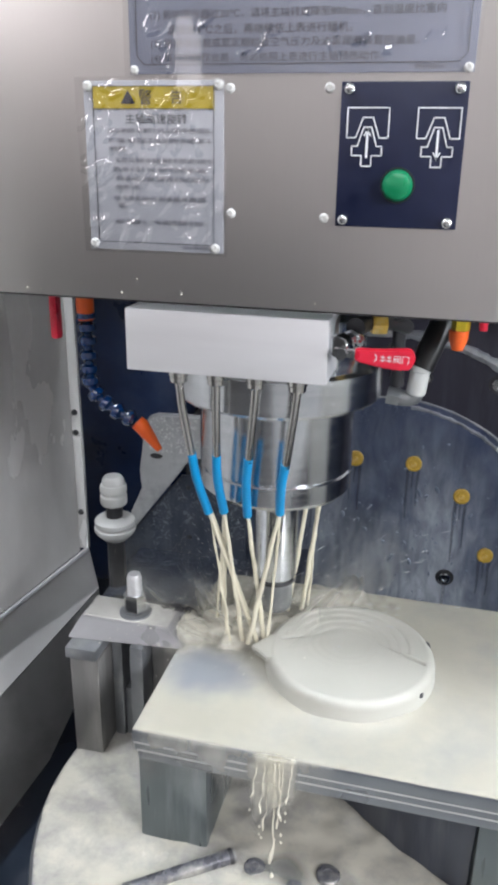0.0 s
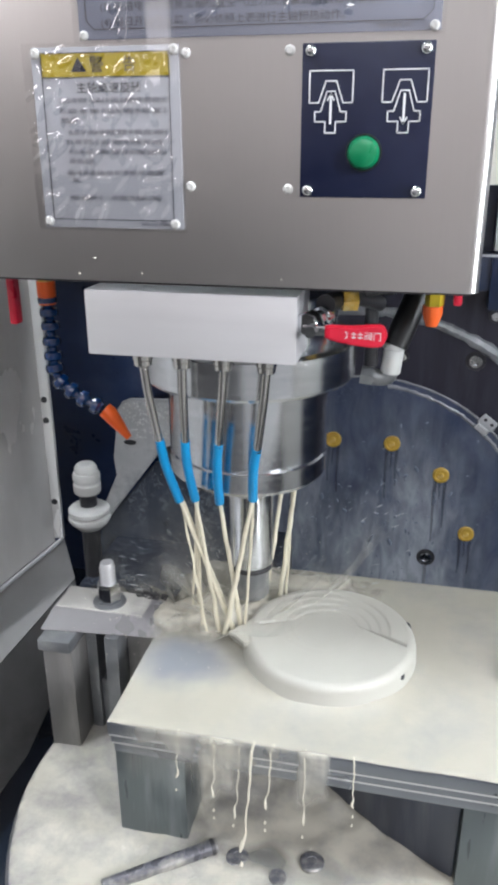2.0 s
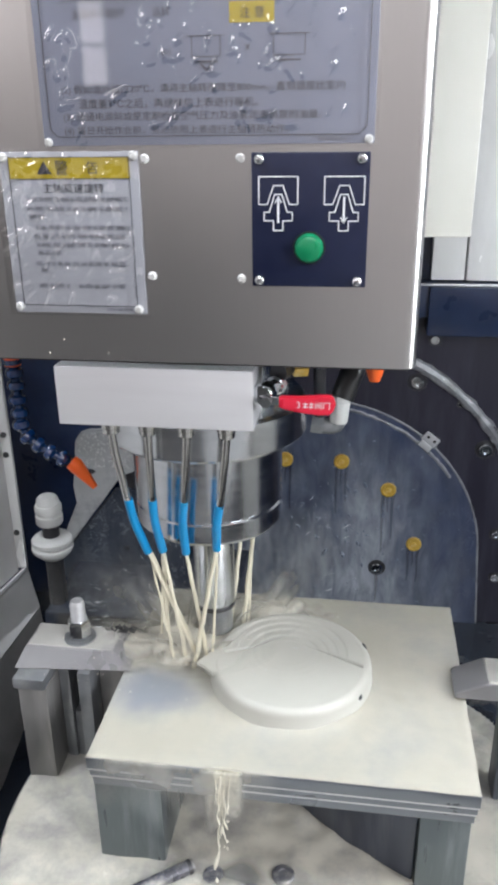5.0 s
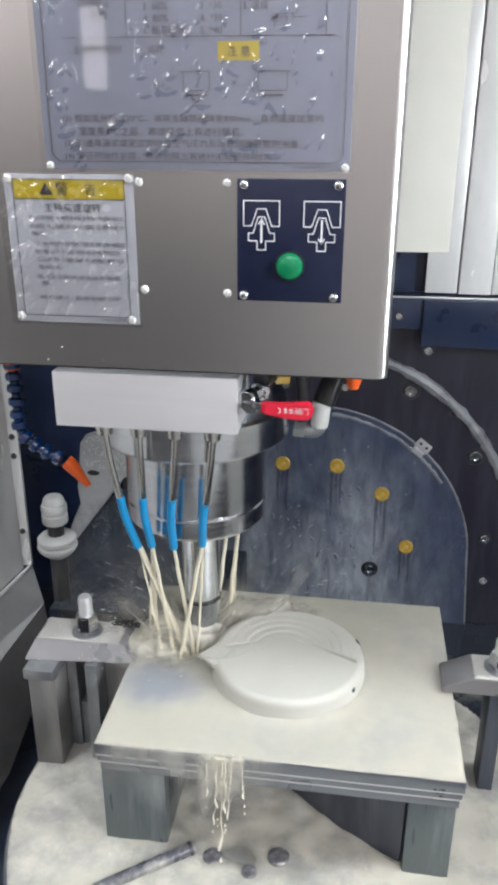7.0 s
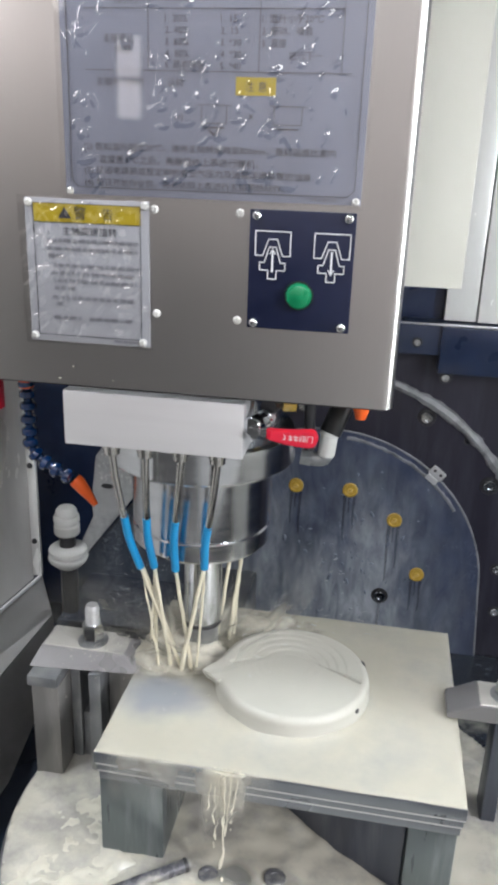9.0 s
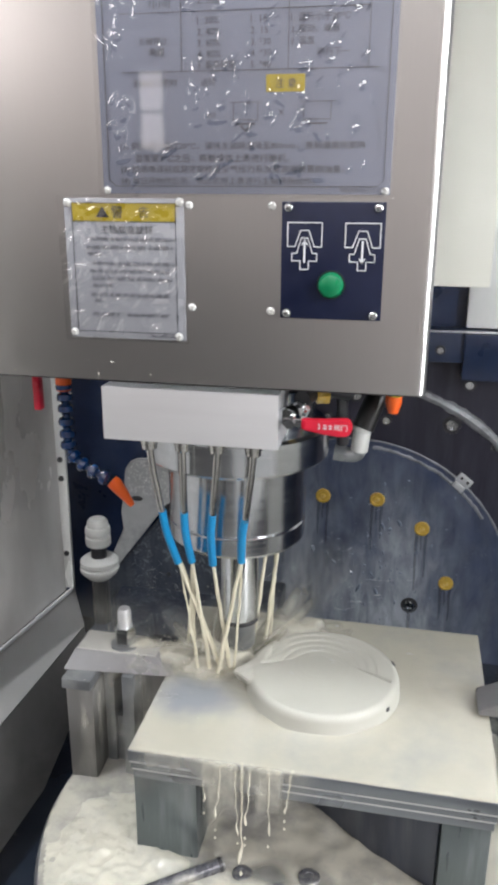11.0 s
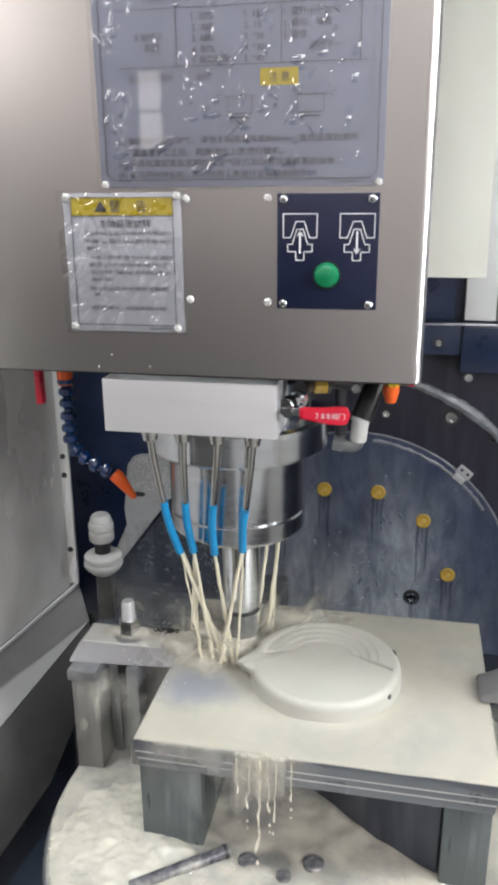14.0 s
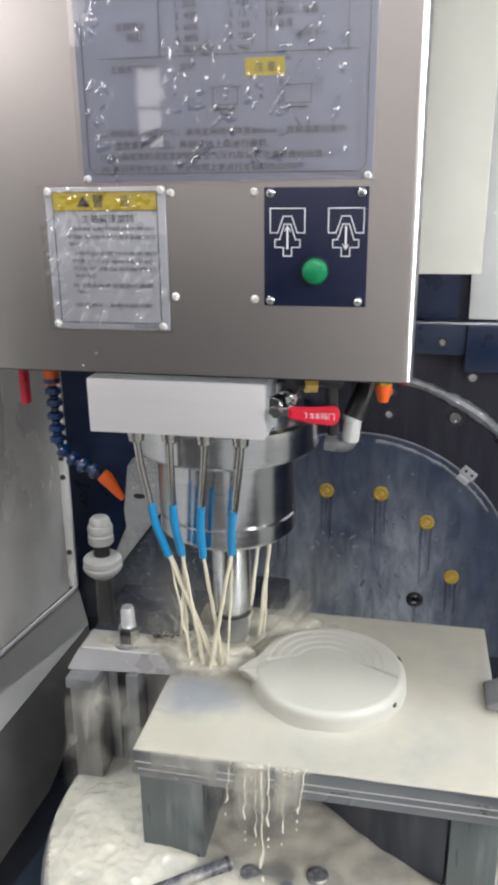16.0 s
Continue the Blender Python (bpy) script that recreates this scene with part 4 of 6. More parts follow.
disc = thing("casting_disc", "round grey white casting covered in milky coolant", "workpiece", (0.0275, 0.092, 0))
bm = lathe(B(), [(0, 0.0), (0.1115, 0.0), (0.1090, 0.003), (0.1077, 0.007), (0.1070, 0.020), (0.1058, 0.0255), (0.1030, 0.0290), (0.0988, 0.0309), (0.0962, 0.0307), (0.0955, 0.0285), (0.094, 0.010), (0, 0.010)], (0, 0, 0), 96)
part("body", bm, MILKDISC, disc)


def soft_step(v, width):
    return 1 / (1 + math.exp(max(-40.0, min(40.0, -v / width))))


def face_height(x, y):
    """A level front part, and behind its ridge a shallow bowl of turned steps."""
    d = math.hypot(x + 0.006, y - 0.012)
    bowl = 0.0307 - sum(0.0014 * soft_step(r - d, 0.0006) for r in (0.080, 0.068, 0.056, 0.044))
    over = 0.037 - 0.51 * (math.sqrt((x + 0.006) ** 2 + 0.00012) - 0.011) - y
    ring = 0.00018 * math.sin(560 * d) * math.exp(-((d - 0.040) / 0.018) ** 2)
    k = soft_step(over, 0.0007)
    return bowl * (1 - k) + (0.0311 + ring) * k - 0.0090 * math.exp(-((over + 0.0016) / 0.0023) ** 2) + 0.0002 * noise.noise((x * 40, y * 40, 2.0))


part_face = sheet("machined_face", -0.0985, 0.0985, -0.0985, 0.0985, 0.0008, face_height, MILKDISC, disc, lambda x, y: math.hypot(x, y) < 0.0975)
tagged(part_face, "stepped face under coolant")
for a, z in ((-0.52, 0.0195), (0.42, 0.0260)):
    part("notch", lathe(B(), [(0, 0.0012), (0.0034, 0.0012), (0.0046, 0.0004), (0.0048, -0.002), (0, -0.002)], (0.1062 * math.cos(a), 0.1062 * math.sin(a), z), 14, (math.cos(a), math.sin(a), 0.45)), DARKSTEEL, disc, "dark drilled hole")

bm = B()
tip = [(-0.090, 0.030), (-0.106, 0.004), (-0.124, -0.014), (-0.128, -0.021), (-0.116, -0.030), (-0.100, -0.046), (-0.086, -0.040)]
hi = [bm.verts.new((x, y, 0.0300 - 0.004 * max(0.0, -0.105 - x) / 0.02)) for x, y in tip]
lo = [bm.verts.new((x + 0.008, y * 0.9, 0.012)) for x, y in tip]
bm.faces.new(hi)
bm.faces.new(lo[::-1])
for k in range(7):
    bm.faces.new((hi[k], hi[(k + 1) % 7], lo[(k + 1) % 7], lo[k]))
bmesh.ops.recalc_face_normals(bm, faces=bm.faces[:])
bmesh.ops.bevel(bm, geom=bm.edges[:], offset=0.0022, segments=3, affect="EDGES")
part("lip", bm, MILKDISC, disc, "pointed lip left by the cutter, under coolant")

table = thing("rotary_table", "round rotary table awash with milky coolant", "rotary table", (0.03, 0.0094, -0.17))
part("body", lathe(B(), [(0, -0.2), (0.36, -0.2), (0.377, -0.19), (0.377, -0.006), (0.372, 0.0), (0, 0.0)], (0, 0, 0), 96), STEEL, table)


def wash_height(x, y):
    n = noise.noise((x * 9, y * 9, 4.0))
    m2 = noise.noise((x * 32, y * 32, 9.0))
    h = 0.0055 + 0.0040 * n + 0.0032 * m2 + 0.0012 * noise.noise((x * 80, y * 80, 2.0))
    return h


def wash_depth(x, y):
    d = math.hypot((x - 0.0) / 0.11, (y + 0.095) / 0.05) + 0.8 * noise.noise((x * 24, y * 24, 2.0))
    far = max(0.0, min(1.0, 0.6 + 1.3 * noise.noise((x * 11, y * 11, 6.0)) + 0.8 * noise.noise((x * 40, y * 40, 3.0))))
    return min(max(0.0, min(1.0, 0.42 + (d - 0.2) / 0.8)), 0.90 + 0.10 * far)


wash = sheet("coolant_wash", -0.345, 0.405, -0.375, 0.375, 0.006, lambda x, y: -0.16 + wash_height(x, y) - 0.006 * max(0.0, (math.hypot(x - 0.03, y) - 0.366) / 0.008), WASH, None, lambda x, y: math.hypot(x - 0.027, y + 0.003) < 0.369, wash_depth)
rim = wash.data.vertices
for v in rim:
    d = math.hypot(v.co.x - 0.03, v.co.y)
    if d > 0.3655:
        v.co.x, v.co.y = 0.03 + (v.co.x - 0.03) * 0.371 / d, v.co.y * 0.371 / d
wash.location = (0, 0.0094, -0.010)
tagged(wash, "milky foaming coolant washing over the rotary table", "coolant", "", "stuff")


def support(x0, x1, label):
    t = thing("support_block", label, "support block", (x0, -0.078, -0.16), "supports under the plate")
    w = x1 - x0
    part("body", box(B(), 0, w, 0, 0.34, -0.008, 0.116, 0.003), STREAKED, t)
    return t


support(-0.197, -0.113, "grey steel block carrying the plate, streaked with coolant")
support(0.192, 0.250, "grey steel block carrying the plate, streaked with coolant")


# added dark solid, standing in for the dark space under the plate
bm = B()
foot = [(0.176, -0.068), (0.1905, -0.076), (0.1905, 0.26), (-0.14, 0.26), (-0.10, 0.125), (-0.04, 0.085), (0.02, 0.042), (0.065, 0.008), (0.11, -0.028), (0.155, -0.056)]
lo = [bm.verts.new((x, y + 0.0094, -0.168)) for x, y in foot]
hi = [bm.verts.new((x, y, -0.0442)) for x, y in foot]
bm.faces.new(lo)
bm.faces.new(hi)
for k in range(10):
    bm.faces.new((lo[k], lo[(k + 1) % 10], hi[(k + 1) % 10], hi[k]))
bmesh.ops.recalc_face_normals(bm, faces=bm.faces[:])
bmesh.ops.bevel(bm, geom=bm.edges[:], offset=0.002, segments=2, affect="EDGES")
part("dark_filler", bm, UNDERNAVY, plate, "added dark navy solid in place of the dark space under the plate")


def bolt(parent, x, y, z, r, h, name="stud"):
    st = part(name, lathe(B(), [(0, 0), (r * 0.64, 0), (r * 0.64, 0.36 * h)] + [(r * (0.60 + 0.05 * (k % 2)), (0.38 + 0.045 * k) * h) for k in range(13)] + [(r * 0.5, h), (0, h)], (x, y, z), 18), SATIN, parent, "bright steel stud")
    part("nut", lathe(B(), [(r * 0.66, 0), (r * 0.92, 0), (r, 0.03 * h), (r, 0.36 * h), (r * 0.86, 0.46 * h), (r * 0.66, 0.46 * h)], (x, y, z + 0.06 * h), 6), CHROME, st, "hexagon nut", 20)
    part("washer", lathe(B(), [(r * 0.66, 0), (r * 1.35, 0), (r * 1.35, 0.055 * h), (r * 0.66, 0.055 * h)], (x, y, z), 24), STEEL, st)


def strap_mesh(outline, bevel=0.0009):
    """A bar from its side view in x and z, with a y range for each end: (x, z, y0, y1)."""
    bm = B()
    near = [bm.verts.new((x, y0, z)) for x, z, y0, y1 in outline]
    far = [bm.verts.new((x, y1, z)) for x, z, y0, y1 in outline]
    n = len(outline)
    bm.faces.new(near)
    bm.faces.new(far[::-1])
    for k in range(n):
        bm.faces.new((near[k], near[(k + 1) % n], far[(k + 1) % n], far[k]))
    bmesh.ops.recalc_face_normals(bm, faces=bm.faces[:])
    bmesh.ops.bevel(bm, geom=bm.edges[:], offset=bevel, segments=2, affect="EDGES")
    return bm


def skin(parent, x0, x1, y0, y1, z):
    """Thin skin of milky coolant on a strap, with an uneven rim."""
    bm = B()
    n = 40
    rims = []
    for q, dz in ((0.985, 0.0003), (0.955, 0.0015)):
        ring = []
        for k in range(n):
            a = 2 * math.pi * k / n
            c, d = math.cos(a), math.sin(a)
            m = q * (1 - 0.03 * abs(noise.noise((c * 3, d * 3, z * 50)))) / max(abs(c), abs(d))
            ring.append(bm.verts.new(((x0 + x1) / 2 + c * m * (x1 - x0) / 2, (y0 + y1) / 2 + d * m * (y1 - y0) / 2, z + dz)))
        rims.append(ring)
    bm.faces.new(rims[1])
    for k in range(n):
        bm.faces.new((rims[0][k], rims[0][(k + 1) % n], rims[1][(k + 1) % n], rims[1][k]))
    part("liquid_skin", bm, WETTOP, parent, "thin skin of milky coolant on the strap")


# clamp beside the tool: a strap with a sloping front on a riser of separate legs
ct = thing("strap_clamp", "steel strap clamp with a sloping front on a slotted riser", "clamp", (-0.269, 0.084, -0.16), "clamps at the plate's sides")
bm = B()
lo = [bm.verts.new(p) for p in ((-0.081, -0.032, 0.1655), (0.079, -0.018, 0.1655), (0.079, 0.046, 0.1655), (-0.076, 0.052, 0.1655))]
hi = [bm.verts.new(p) for p in ((-0.072, -0.007, 0.1855), (0.054, -0.004, 0.1855), (0.056, 0.047, 0.1855), (-0.073, 0.049, 0.1855))]
bm.faces.new(lo)
bm.faces.new(hi)
for k in range(4):
    bm.faces.new((lo[k], lo[(k + 1) % 4], hi[(k + 1) % 4], hi[k]))
bmesh.ops.recalc_face_normals(bm, faces=bm.faces[:])
bmesh.ops.bevel(bm, geom=bm.edges[:], offset=0.0012, segments=2, affect="EDGES")
part("strap", bm, MILKYSTEEL, ct, "steel strap with a sloping front")
skin(ct, -0.0715, 0.0535, -0.004, 0.0475, 0.1855)
bolt(ct, -0.002, 0.020, 0.1855, 0.0165, 0.062)
part("riser_leg", box(B(), -0.071, -0.030, -0.048, 0.045, -0.008, 0.148, 0.003), RISER, ct, "steel riser leg standing forward")
part("step_block", box(B(), -0.075, -0.031, -0.052, 0.040, 0.1485, 0.165, 0.002), STEEL, ct, "dark step block under the strap")
part("riser_web", box(B(), -0.0295, -0.014, -0.006, 0.045, -0.008, 0.164, 0.003), STEEL, ct)
part("riser_web", box(B(), -0.0135, 0.007, -0.002, 0.044, -0.008, 0.075, 0.003), STEEL, ct)
part("riser_leg", box(B(), 0.0075, 0.026, -0.030, 0.045, -0.008, 0.165, 0.003), STEEL, ct, "narrow dark riser leg")
part("riser_leg", box(B(), 0.0265, 0.062, 0.002, 0.044, -0.008, 0.165, 0.003), RISER, ct, "steel riser leg set back")
r = random.Random(8)
chips = thing("swarf_clump", "small wet clump of dark metal chips on the strap", "swarf", (-0.219, 0.128, 0.0262), "", "stuff")
bm = B()
for k in range(60):
    a, d = r.uniform(0, 6.28), r.random() ** 0.6
    c = Vector((0.021 * d * math.cos(a), 0.0075 * d * math.sin(a), 0.0008 + 0.004 * (1 - d) * r.random()))
    turn = Euler((r.uniform(-0.6, 0.6), r.uniform(-0.6, 0.6), r.uniform(0, 6.28))).to_matrix()
    q = r.uniform(0.002, 0.0042)
    tube(bm, [c + turn @ Vector((q * math.cos(t), 0.6 * q * math.sin(t), 0.0012 * t / 3)) for t in (0, 0.9, 1.8, 2.7, 3.6)], [0.0003, 0.0009, 0.0011, 0.0009, 0.0003], 5)
part("chip", bm, DARKSTEEL, chips)

# clamp on the other side: a thicker strap whose nose is cut to a slope
ct2 = thing("strap_clamp", "grey steel strap clamp with a sloping nose at the plate's edge", "clamp", (0.30, 0.0945, -0.16), "clamps at the plate's sides")
part("strap", strap_mesh([(-0.060, 0.1655, -0.0265, 0.0275), (0.075, 0.1655, -0.0265, 0.0275), (0.075, 0.1915, -0.0275, 0.0285), (-0.021, 0.1915, -0.0275, 0.0285), (-0.060, 0.1735, -0.0265, 0.0265)], 0.0012), MILKYSTEEL, ct2, "thick steel strap with a sloping nose")
skin(ct2, -0.0205, 0.074, -0.0265, 0.0275, 0.1915)
bolt(ct2, 0.018, 0.001, 0.1915, 0.0165, 0.05)
part("riser_leg", box(B(), 0.005, 0.026, -0.020, 0.022, -0.008, 0.165, 0.003), UNDERNAVY, ct2, "dark steel riser leg")

rod = thing("tommy_bar", "dark steel rod lying in the coolant", "rod", (-0.113, -0.1096, -0.159))
part("shaft", cyl(B(), (-0.075, -0.05, -0.006), (0.037, 0.026, 0.0), 0.0085, None, 20, 0.0015), BARSTEEL, rod)
part("grip_ring", cyl(B(), (0.030, 0.0212, -0.0004), (0.0345, 0.0243, -0.0001), 0.0093, None, 20, 0.001), DARKSTEEL, rod)
for x, y, r in ((-0.05, -0.10, 0.013), (0.035, -0.088, 0.014), (0.0, -0.115, 0.010)):
    s = thing("cap_screw", "dark socket head screw standing in the coolant", "screw", (x, y + 0.0094, -0.1735), "screws on the table")
    part("head", lathe(B(), [(0, 0), (r, 0), (r, 0.011), (r * 0.9, 0.0125), (r * 0.45, 0.0125), (r * 0.4, 0.0118), (0, 0.0118)], (0, 0, 0), 24), BARSTEEL, s)

# ---- fittings on the rear wall ----
for k, (x, z) in enumerate([(-0.0485, 0.0245), (0.072, 0.0253), (0.1742, -0.0361), (0.2357, -0.1646), (-0.148, -0.032)]):
    s = thing("brass_plug", "round brass plug in the arched plate", "plug", (x, WALL, z), "brass plugs in an arc")
    part("rim", lathe(B(), [(0, 0), (0.0165, 0), (0.0165, 0.004), (0.0145, 0.0055), (0.012, 0.0055), (0.011, 0.004), (0, 0.004)], (0, 0, 0), 28, (0, -1, 0)), GOLD, s)
    bm = B()
    for off, wide, long in ((-0.0105, 0.0042, 0.085 + 0.03 * (k % 3)), (0.0095, 0.0036, 0.11 - 0.025 * (k % 2)), (-0.001, 0.0028, 0.045)):
        verts = [bm.verts.new((off + q * wide * (1 - 0.6 * u) + 0.0008 * math.sin(7 * u + k), -0.0006, (-0.010 if off else -0.016) - long * u)) for u in (0, 0.25, 0.5, 0.75, 1.0) for q in (-1, 1)]
        for i in range(4):
            bm.faces.new((verts[2 * i], verts[2 * i + 1], verts[2 * i + 3], verts[2 * i + 2]))
    part("run_mark", bm, RUNMARK, s, "dark wet runs below the plug")
    part("hub", lathe(B(), [(0, 0.0035), (0.006, 0.0035), (0.005, 0.0065), (0, 0.0065)], (0, 0, 0), 12, (0, -1, 0)), GOLD, s)


def wall_bolt(x, z, r, y):
    s = thing("wall_bolt", "wet steel socket screw in the rear wall", "bolt", (x, y, z), "screws in the rear wall")
    part("head", lathe(B(), [(0, 0), (r, 0), (r, r * 0.5), (r * 0.88, r * 0.62), (r * 0.5, r * 0.62), (r * 0.45, r * 0.25), (0, r * 0.25)], (0, 0, 0), 20, (0, -1, 0)), CHROME, s)
    part("seat", lathe(B(), [(0, 0), (r * 1.5, 0), (r * 1.45, 0.0015), (0, 0.0015)], (0, 0, 0), 20, (0, -1, 0)), DARKSTEEL, s, "dark counterbore ring")
    return s


for x, z, r in [(0.2195, 0.2045, 0.013), (0.248, 0.2935, 0.009), (0.3675, 0.0625, 0.014), (0.409, -0.135, 0.010), (0.417, -0.242, 0.009), (-0.047, 0.257, 0.009), (0.015, 0.26, 0.011), (0.082, 0.257, 0.009), (-0.046, 0.206, 0.008), (0.081, 0.206, 0.008), (0.31, 0.16, 0.006)]:
    wall_bolt(x, z, r, 0.787)
s = wall_bolt(0.1582, -0.2302, 0.013, WALL)
bm = B()
verts = [bm.verts.new((q * 0.0042 * (1 - 0.4 * u), -0.0016, -0.012 - 0.075 * u)) for u in (0, 0.3, 0.6, 1.0) for q in (-1, 1)]
for i in range(3):
    bm.faces.new((verts[2 * i], verts[2 * i + 1], verts[2 * i + 3], verts[2 * i + 2]))
part("run_mark", bm, PALERUN, s, "pale milky run below the screw")
wall_bolt(0.206, 0.554, 0.010, 0.80)
wall_bolt(0.181, 0.372, 0.007, 0.745)
slot = thing("wall_slot", "dark upright slot cover on the rear wall", "slot cover", (0.423, 0.787, -0.37))
part("body", box(B(), -0.014, 0.014, -0.006, 0, -0.04, 0.012, 0.004), DARKSTEEL, slot)

rng = random.Random(9)
drops = thing("coolant_droplets", "drops and smears of coolant on the rear plate", "droplets", (0, WALL, 0), "", "stuff")
bm = B()
for k in range(170):
    x, z = rng.gauss(0.06, 0.12), rng.gauss(-0.14, 0.11)
    if math.hypot(x - 0.02, max(0.0, z + 0.19)) > 0.34 or abs(x - 0.02) > 0.34 or z < -0.5:
        continue
    q = 0.0013 + 0.0038 * rng.random() ** 3
    tall = rng.choice((0.3, 0.4, 0.6, 1.0, 1.8, 2.6))
    tilt = rng.uniform(-0.9, 0.9)
    rings = []
    for s, h in ((1.0, 0.0), (0.72, 0.4), (0.0, 0.55)):
        ring = []
        for i in range(8 if s else 1):
            a = i * math.pi / 4
            u, w = q * s * math.cos(a), q * s * tall * math.sin(a)
            ring.append(bm.verts.new((x + u + w * tilt * 0.5, -h * q, z + w)))
        rings.append(ring)
    for i in range(8):
        j = (i + 1) % 8
        bm.faces.new((rings[0][i], rings[0][j], rings[1][j], rings[1][i]))
        bm.faces.new((rings[1][i], rings[1][j], rings[2][0]))
tagged(part("drop", bm, DROPLET, drops), "", "", "", "stuff")


def bead(name, cx, cz, r, a0, a1, rad, y, label, rough, foot=None):
    pts, rr = [], []
    n = 90
    for k in range(n + 1):
        a = radians(a0 + (a1 - a0) * k / n)
        q = rough * noise.noise((k * 0.35, r, 2))
        pts.append((cx - (r + q) * math.cos(a), y, cz + (r + q) * math.sin(a)))
        rr.append(rad * (1 + 0.35 * noise.noise((k * 0.5, 3, r))))
    if foot:
        x, z = pts[-1][0], pts[-1][2]
        for k in range(1, 25):
            pts.append((x + (foot[0] - x) * k / 24 + 0.0006 * noise.noise((k * 0.4, 2, 7)), y, z + (foot[1] - z) * k / 24))
            rr.append(rad * (0.9 + 0.35 * noise.noise((k * 0.5, 3, 9))))
    t = thing(name, label, "seal")
    part("strip", tube(B(), pts, rr, 8), SEAL, t)


bead("sealing_strip", 0.0, -0.17, 0.466, 78, 165, 0.0115, 0.784, "grey translucent sealant strip round the arch", 0.0006)
bead("sealing_strip", 0.02, -0.19, 0.353, 70, 178, 0.0026, 0.780, "thin bead of sealant along the arched plate", 0.0006, (0.401, -0.56))
bead("sealing_strip", 0.02, -0.19, 0.338, 96, 146, 0.0042, 0.7795, "smeared bead of clear sealant", 0.002)
clip = thing("hose_clip", "small bright metal clip with two holes", "clip", (0.254, 0.777, 0.085))
m = Matrix.Rotation(radians(38), 4, "Y")
part("tab", box(B(), -0.017, 0.017, -0.006, 0.0, -0.011, 0.011, 0.002, m), SATIN, clip)
for q in (-0.008, 0.008):
    v = m @ Vector((q, -0.006, 0.002))
    part("screw", lathe(B(), [(0, 0), (0.0035, 0), (0.003, 0.0015), (0, 0.001)], v, 12, (0, -1, 0)), DARKSTEEL, clip)
bm = B()
for k in range(26):
    a, d = rng.uniform(0, 6.28), 0.016 * rng.random() ** 0.6
    q = rng.uniform(0.003, 0.007)
    bmesh.ops.create_icosphere(bm, subdivisions=2, radius=q, matrix=Matrix.Translation((math.cos(a) * d, 0.0005, math.sin(a) * d - 0.006)) @ Matrix.Diagonal((1, 0.35, 1, 1)))
part("frothy_smear", bm, SEAL, clip, "lump of frothy sealant round the clip")
part("foot", box(B(), -0.013, 0.013, -0.009, 0.0, -0.024, -0.0115, 0.002, m), SATIN, clip)

# ---- things at the left of the bay ----
fit1 = thing("pipe_fitting", "white capped pipe fitting with two rounded flanges", "pipe fitting", (-0.465, 0.474, -0.36))
fit1.scale = (1.13, 1.13, 1.0)
part("cap", lathe(B(), [(0, 0.362), (0.0205, 0.362), (0.0222, 0.365), (0.0222, 0.380), (0.0200, 0.3825), (0.0200, 0.386), (0.0222, 0.3885), (0.0222, 0.398), (0.0205, 0.402), (0.0185, 0.4025), (0.0180, 0.412), (0.014, 0.418), (0, 0.420)], (0, 0, 0), 28), WHITEPL, fit1, "ribbed white cap")
part("neck", lathe(B(), [(0, 0.33), (0.014, 0.33), (0.014, 0.365), (0, 0.365)], (0, 0, 0), 20), DARKSTEEL, fit1, "dark neck")
part("flange", lathe(B(), [(0, 0.318), (0.030, 0.318), (0.0335, 0.321), (0.0335, 0.329), (0.030, 0.333), (0.018, 0.336), (0, 0.336)], (0, 0, 0), 28), WHITEPL, fit1, "pale upper flange")
part("bowl", lathe(B(), [(0, 0.286), (0.014, 0.286), (0.021, 0.291), (0.031, 0.302), (0.0350, 0.310), (0.0345, 0.3145), (0.031, 0.317), (0, 0.317)], (0, 0, 0), 28), WHITEPL, fit1, "pale rounded lower flange")
part("pipe", lathe(B(), [(0, 0), (0.015, 0), (0.015, 0.30), (0, 0.30)], (0, 0, 0), 20), DARKSTEEL, fit1, "dark upright pipe")
br = thing("deflector_plate", "pale grey steel deflector beaded with coolant drops", "deflector", (-0.408, 0.60, 0.0))
bm = extrude_xz(B(), [(-0.043, 0.118), (-0.032, 0.135), (-0.0144, 0.1425), (0.075, 0.146), (0.078, 0.060), (0.045, 0.045), (0.020, 0.010), (-0.044, -0.0754), (-0.0925, -0.141), (-0.100, -0.130), (-0.078, -0.075), (-0.053, -0.0195), (-0.0567, 0.018), (-0.050, 0.060)], 0.0, 0.012)
bmesh.ops.bevel(bm, geom=[e for e in bm.edges if abs(e.verts[0].co.y) < 1e-6 and abs(e.verts[1].co.y) < 1e-6], offset=0.004, segments=3, affect="EDGES")
part("arm", bm, DEFLECT, br)
part("slot", extrude_xz(B(), [(-0.031 + 0.013 * (1 + math.cos(a)), 0.055 + 0.0055 * math.sin(a)) for a in (2 * math.pi * k / 14 for k in range(14))], -0.0012, 0.002), DARKSTEEL, br, "dark slot in the deflector")
rr = random.Random(2)
bm = B()
for k in range(240):
    x, z = rr.uniform(-0.036, 0.068), rr.uniform(0.064, 0.138)
    r = rr.uniform(0.0006, 0.0018)
    lathe(bm, [(r, 0), (r * 0.8, r * 0.5), (0, r * 0.75)], (x, -0.0002, z), 7, (0, -1, 0))
tagged(part("droplet", bm, WHITEPL, br), "beads of liquid", "", "", "stuff")
part("post", box(B(), 0.03, 0.06, 0.036, 0.18, -0.34, 0.12, 0.003), DARKSTEEL, br, "dark post behind the arm")
guard = thing("splash_guard", "dark sloping guard plate speckled with thrown coolant", "guard plate", (-0.408, 0.625, 0.0))
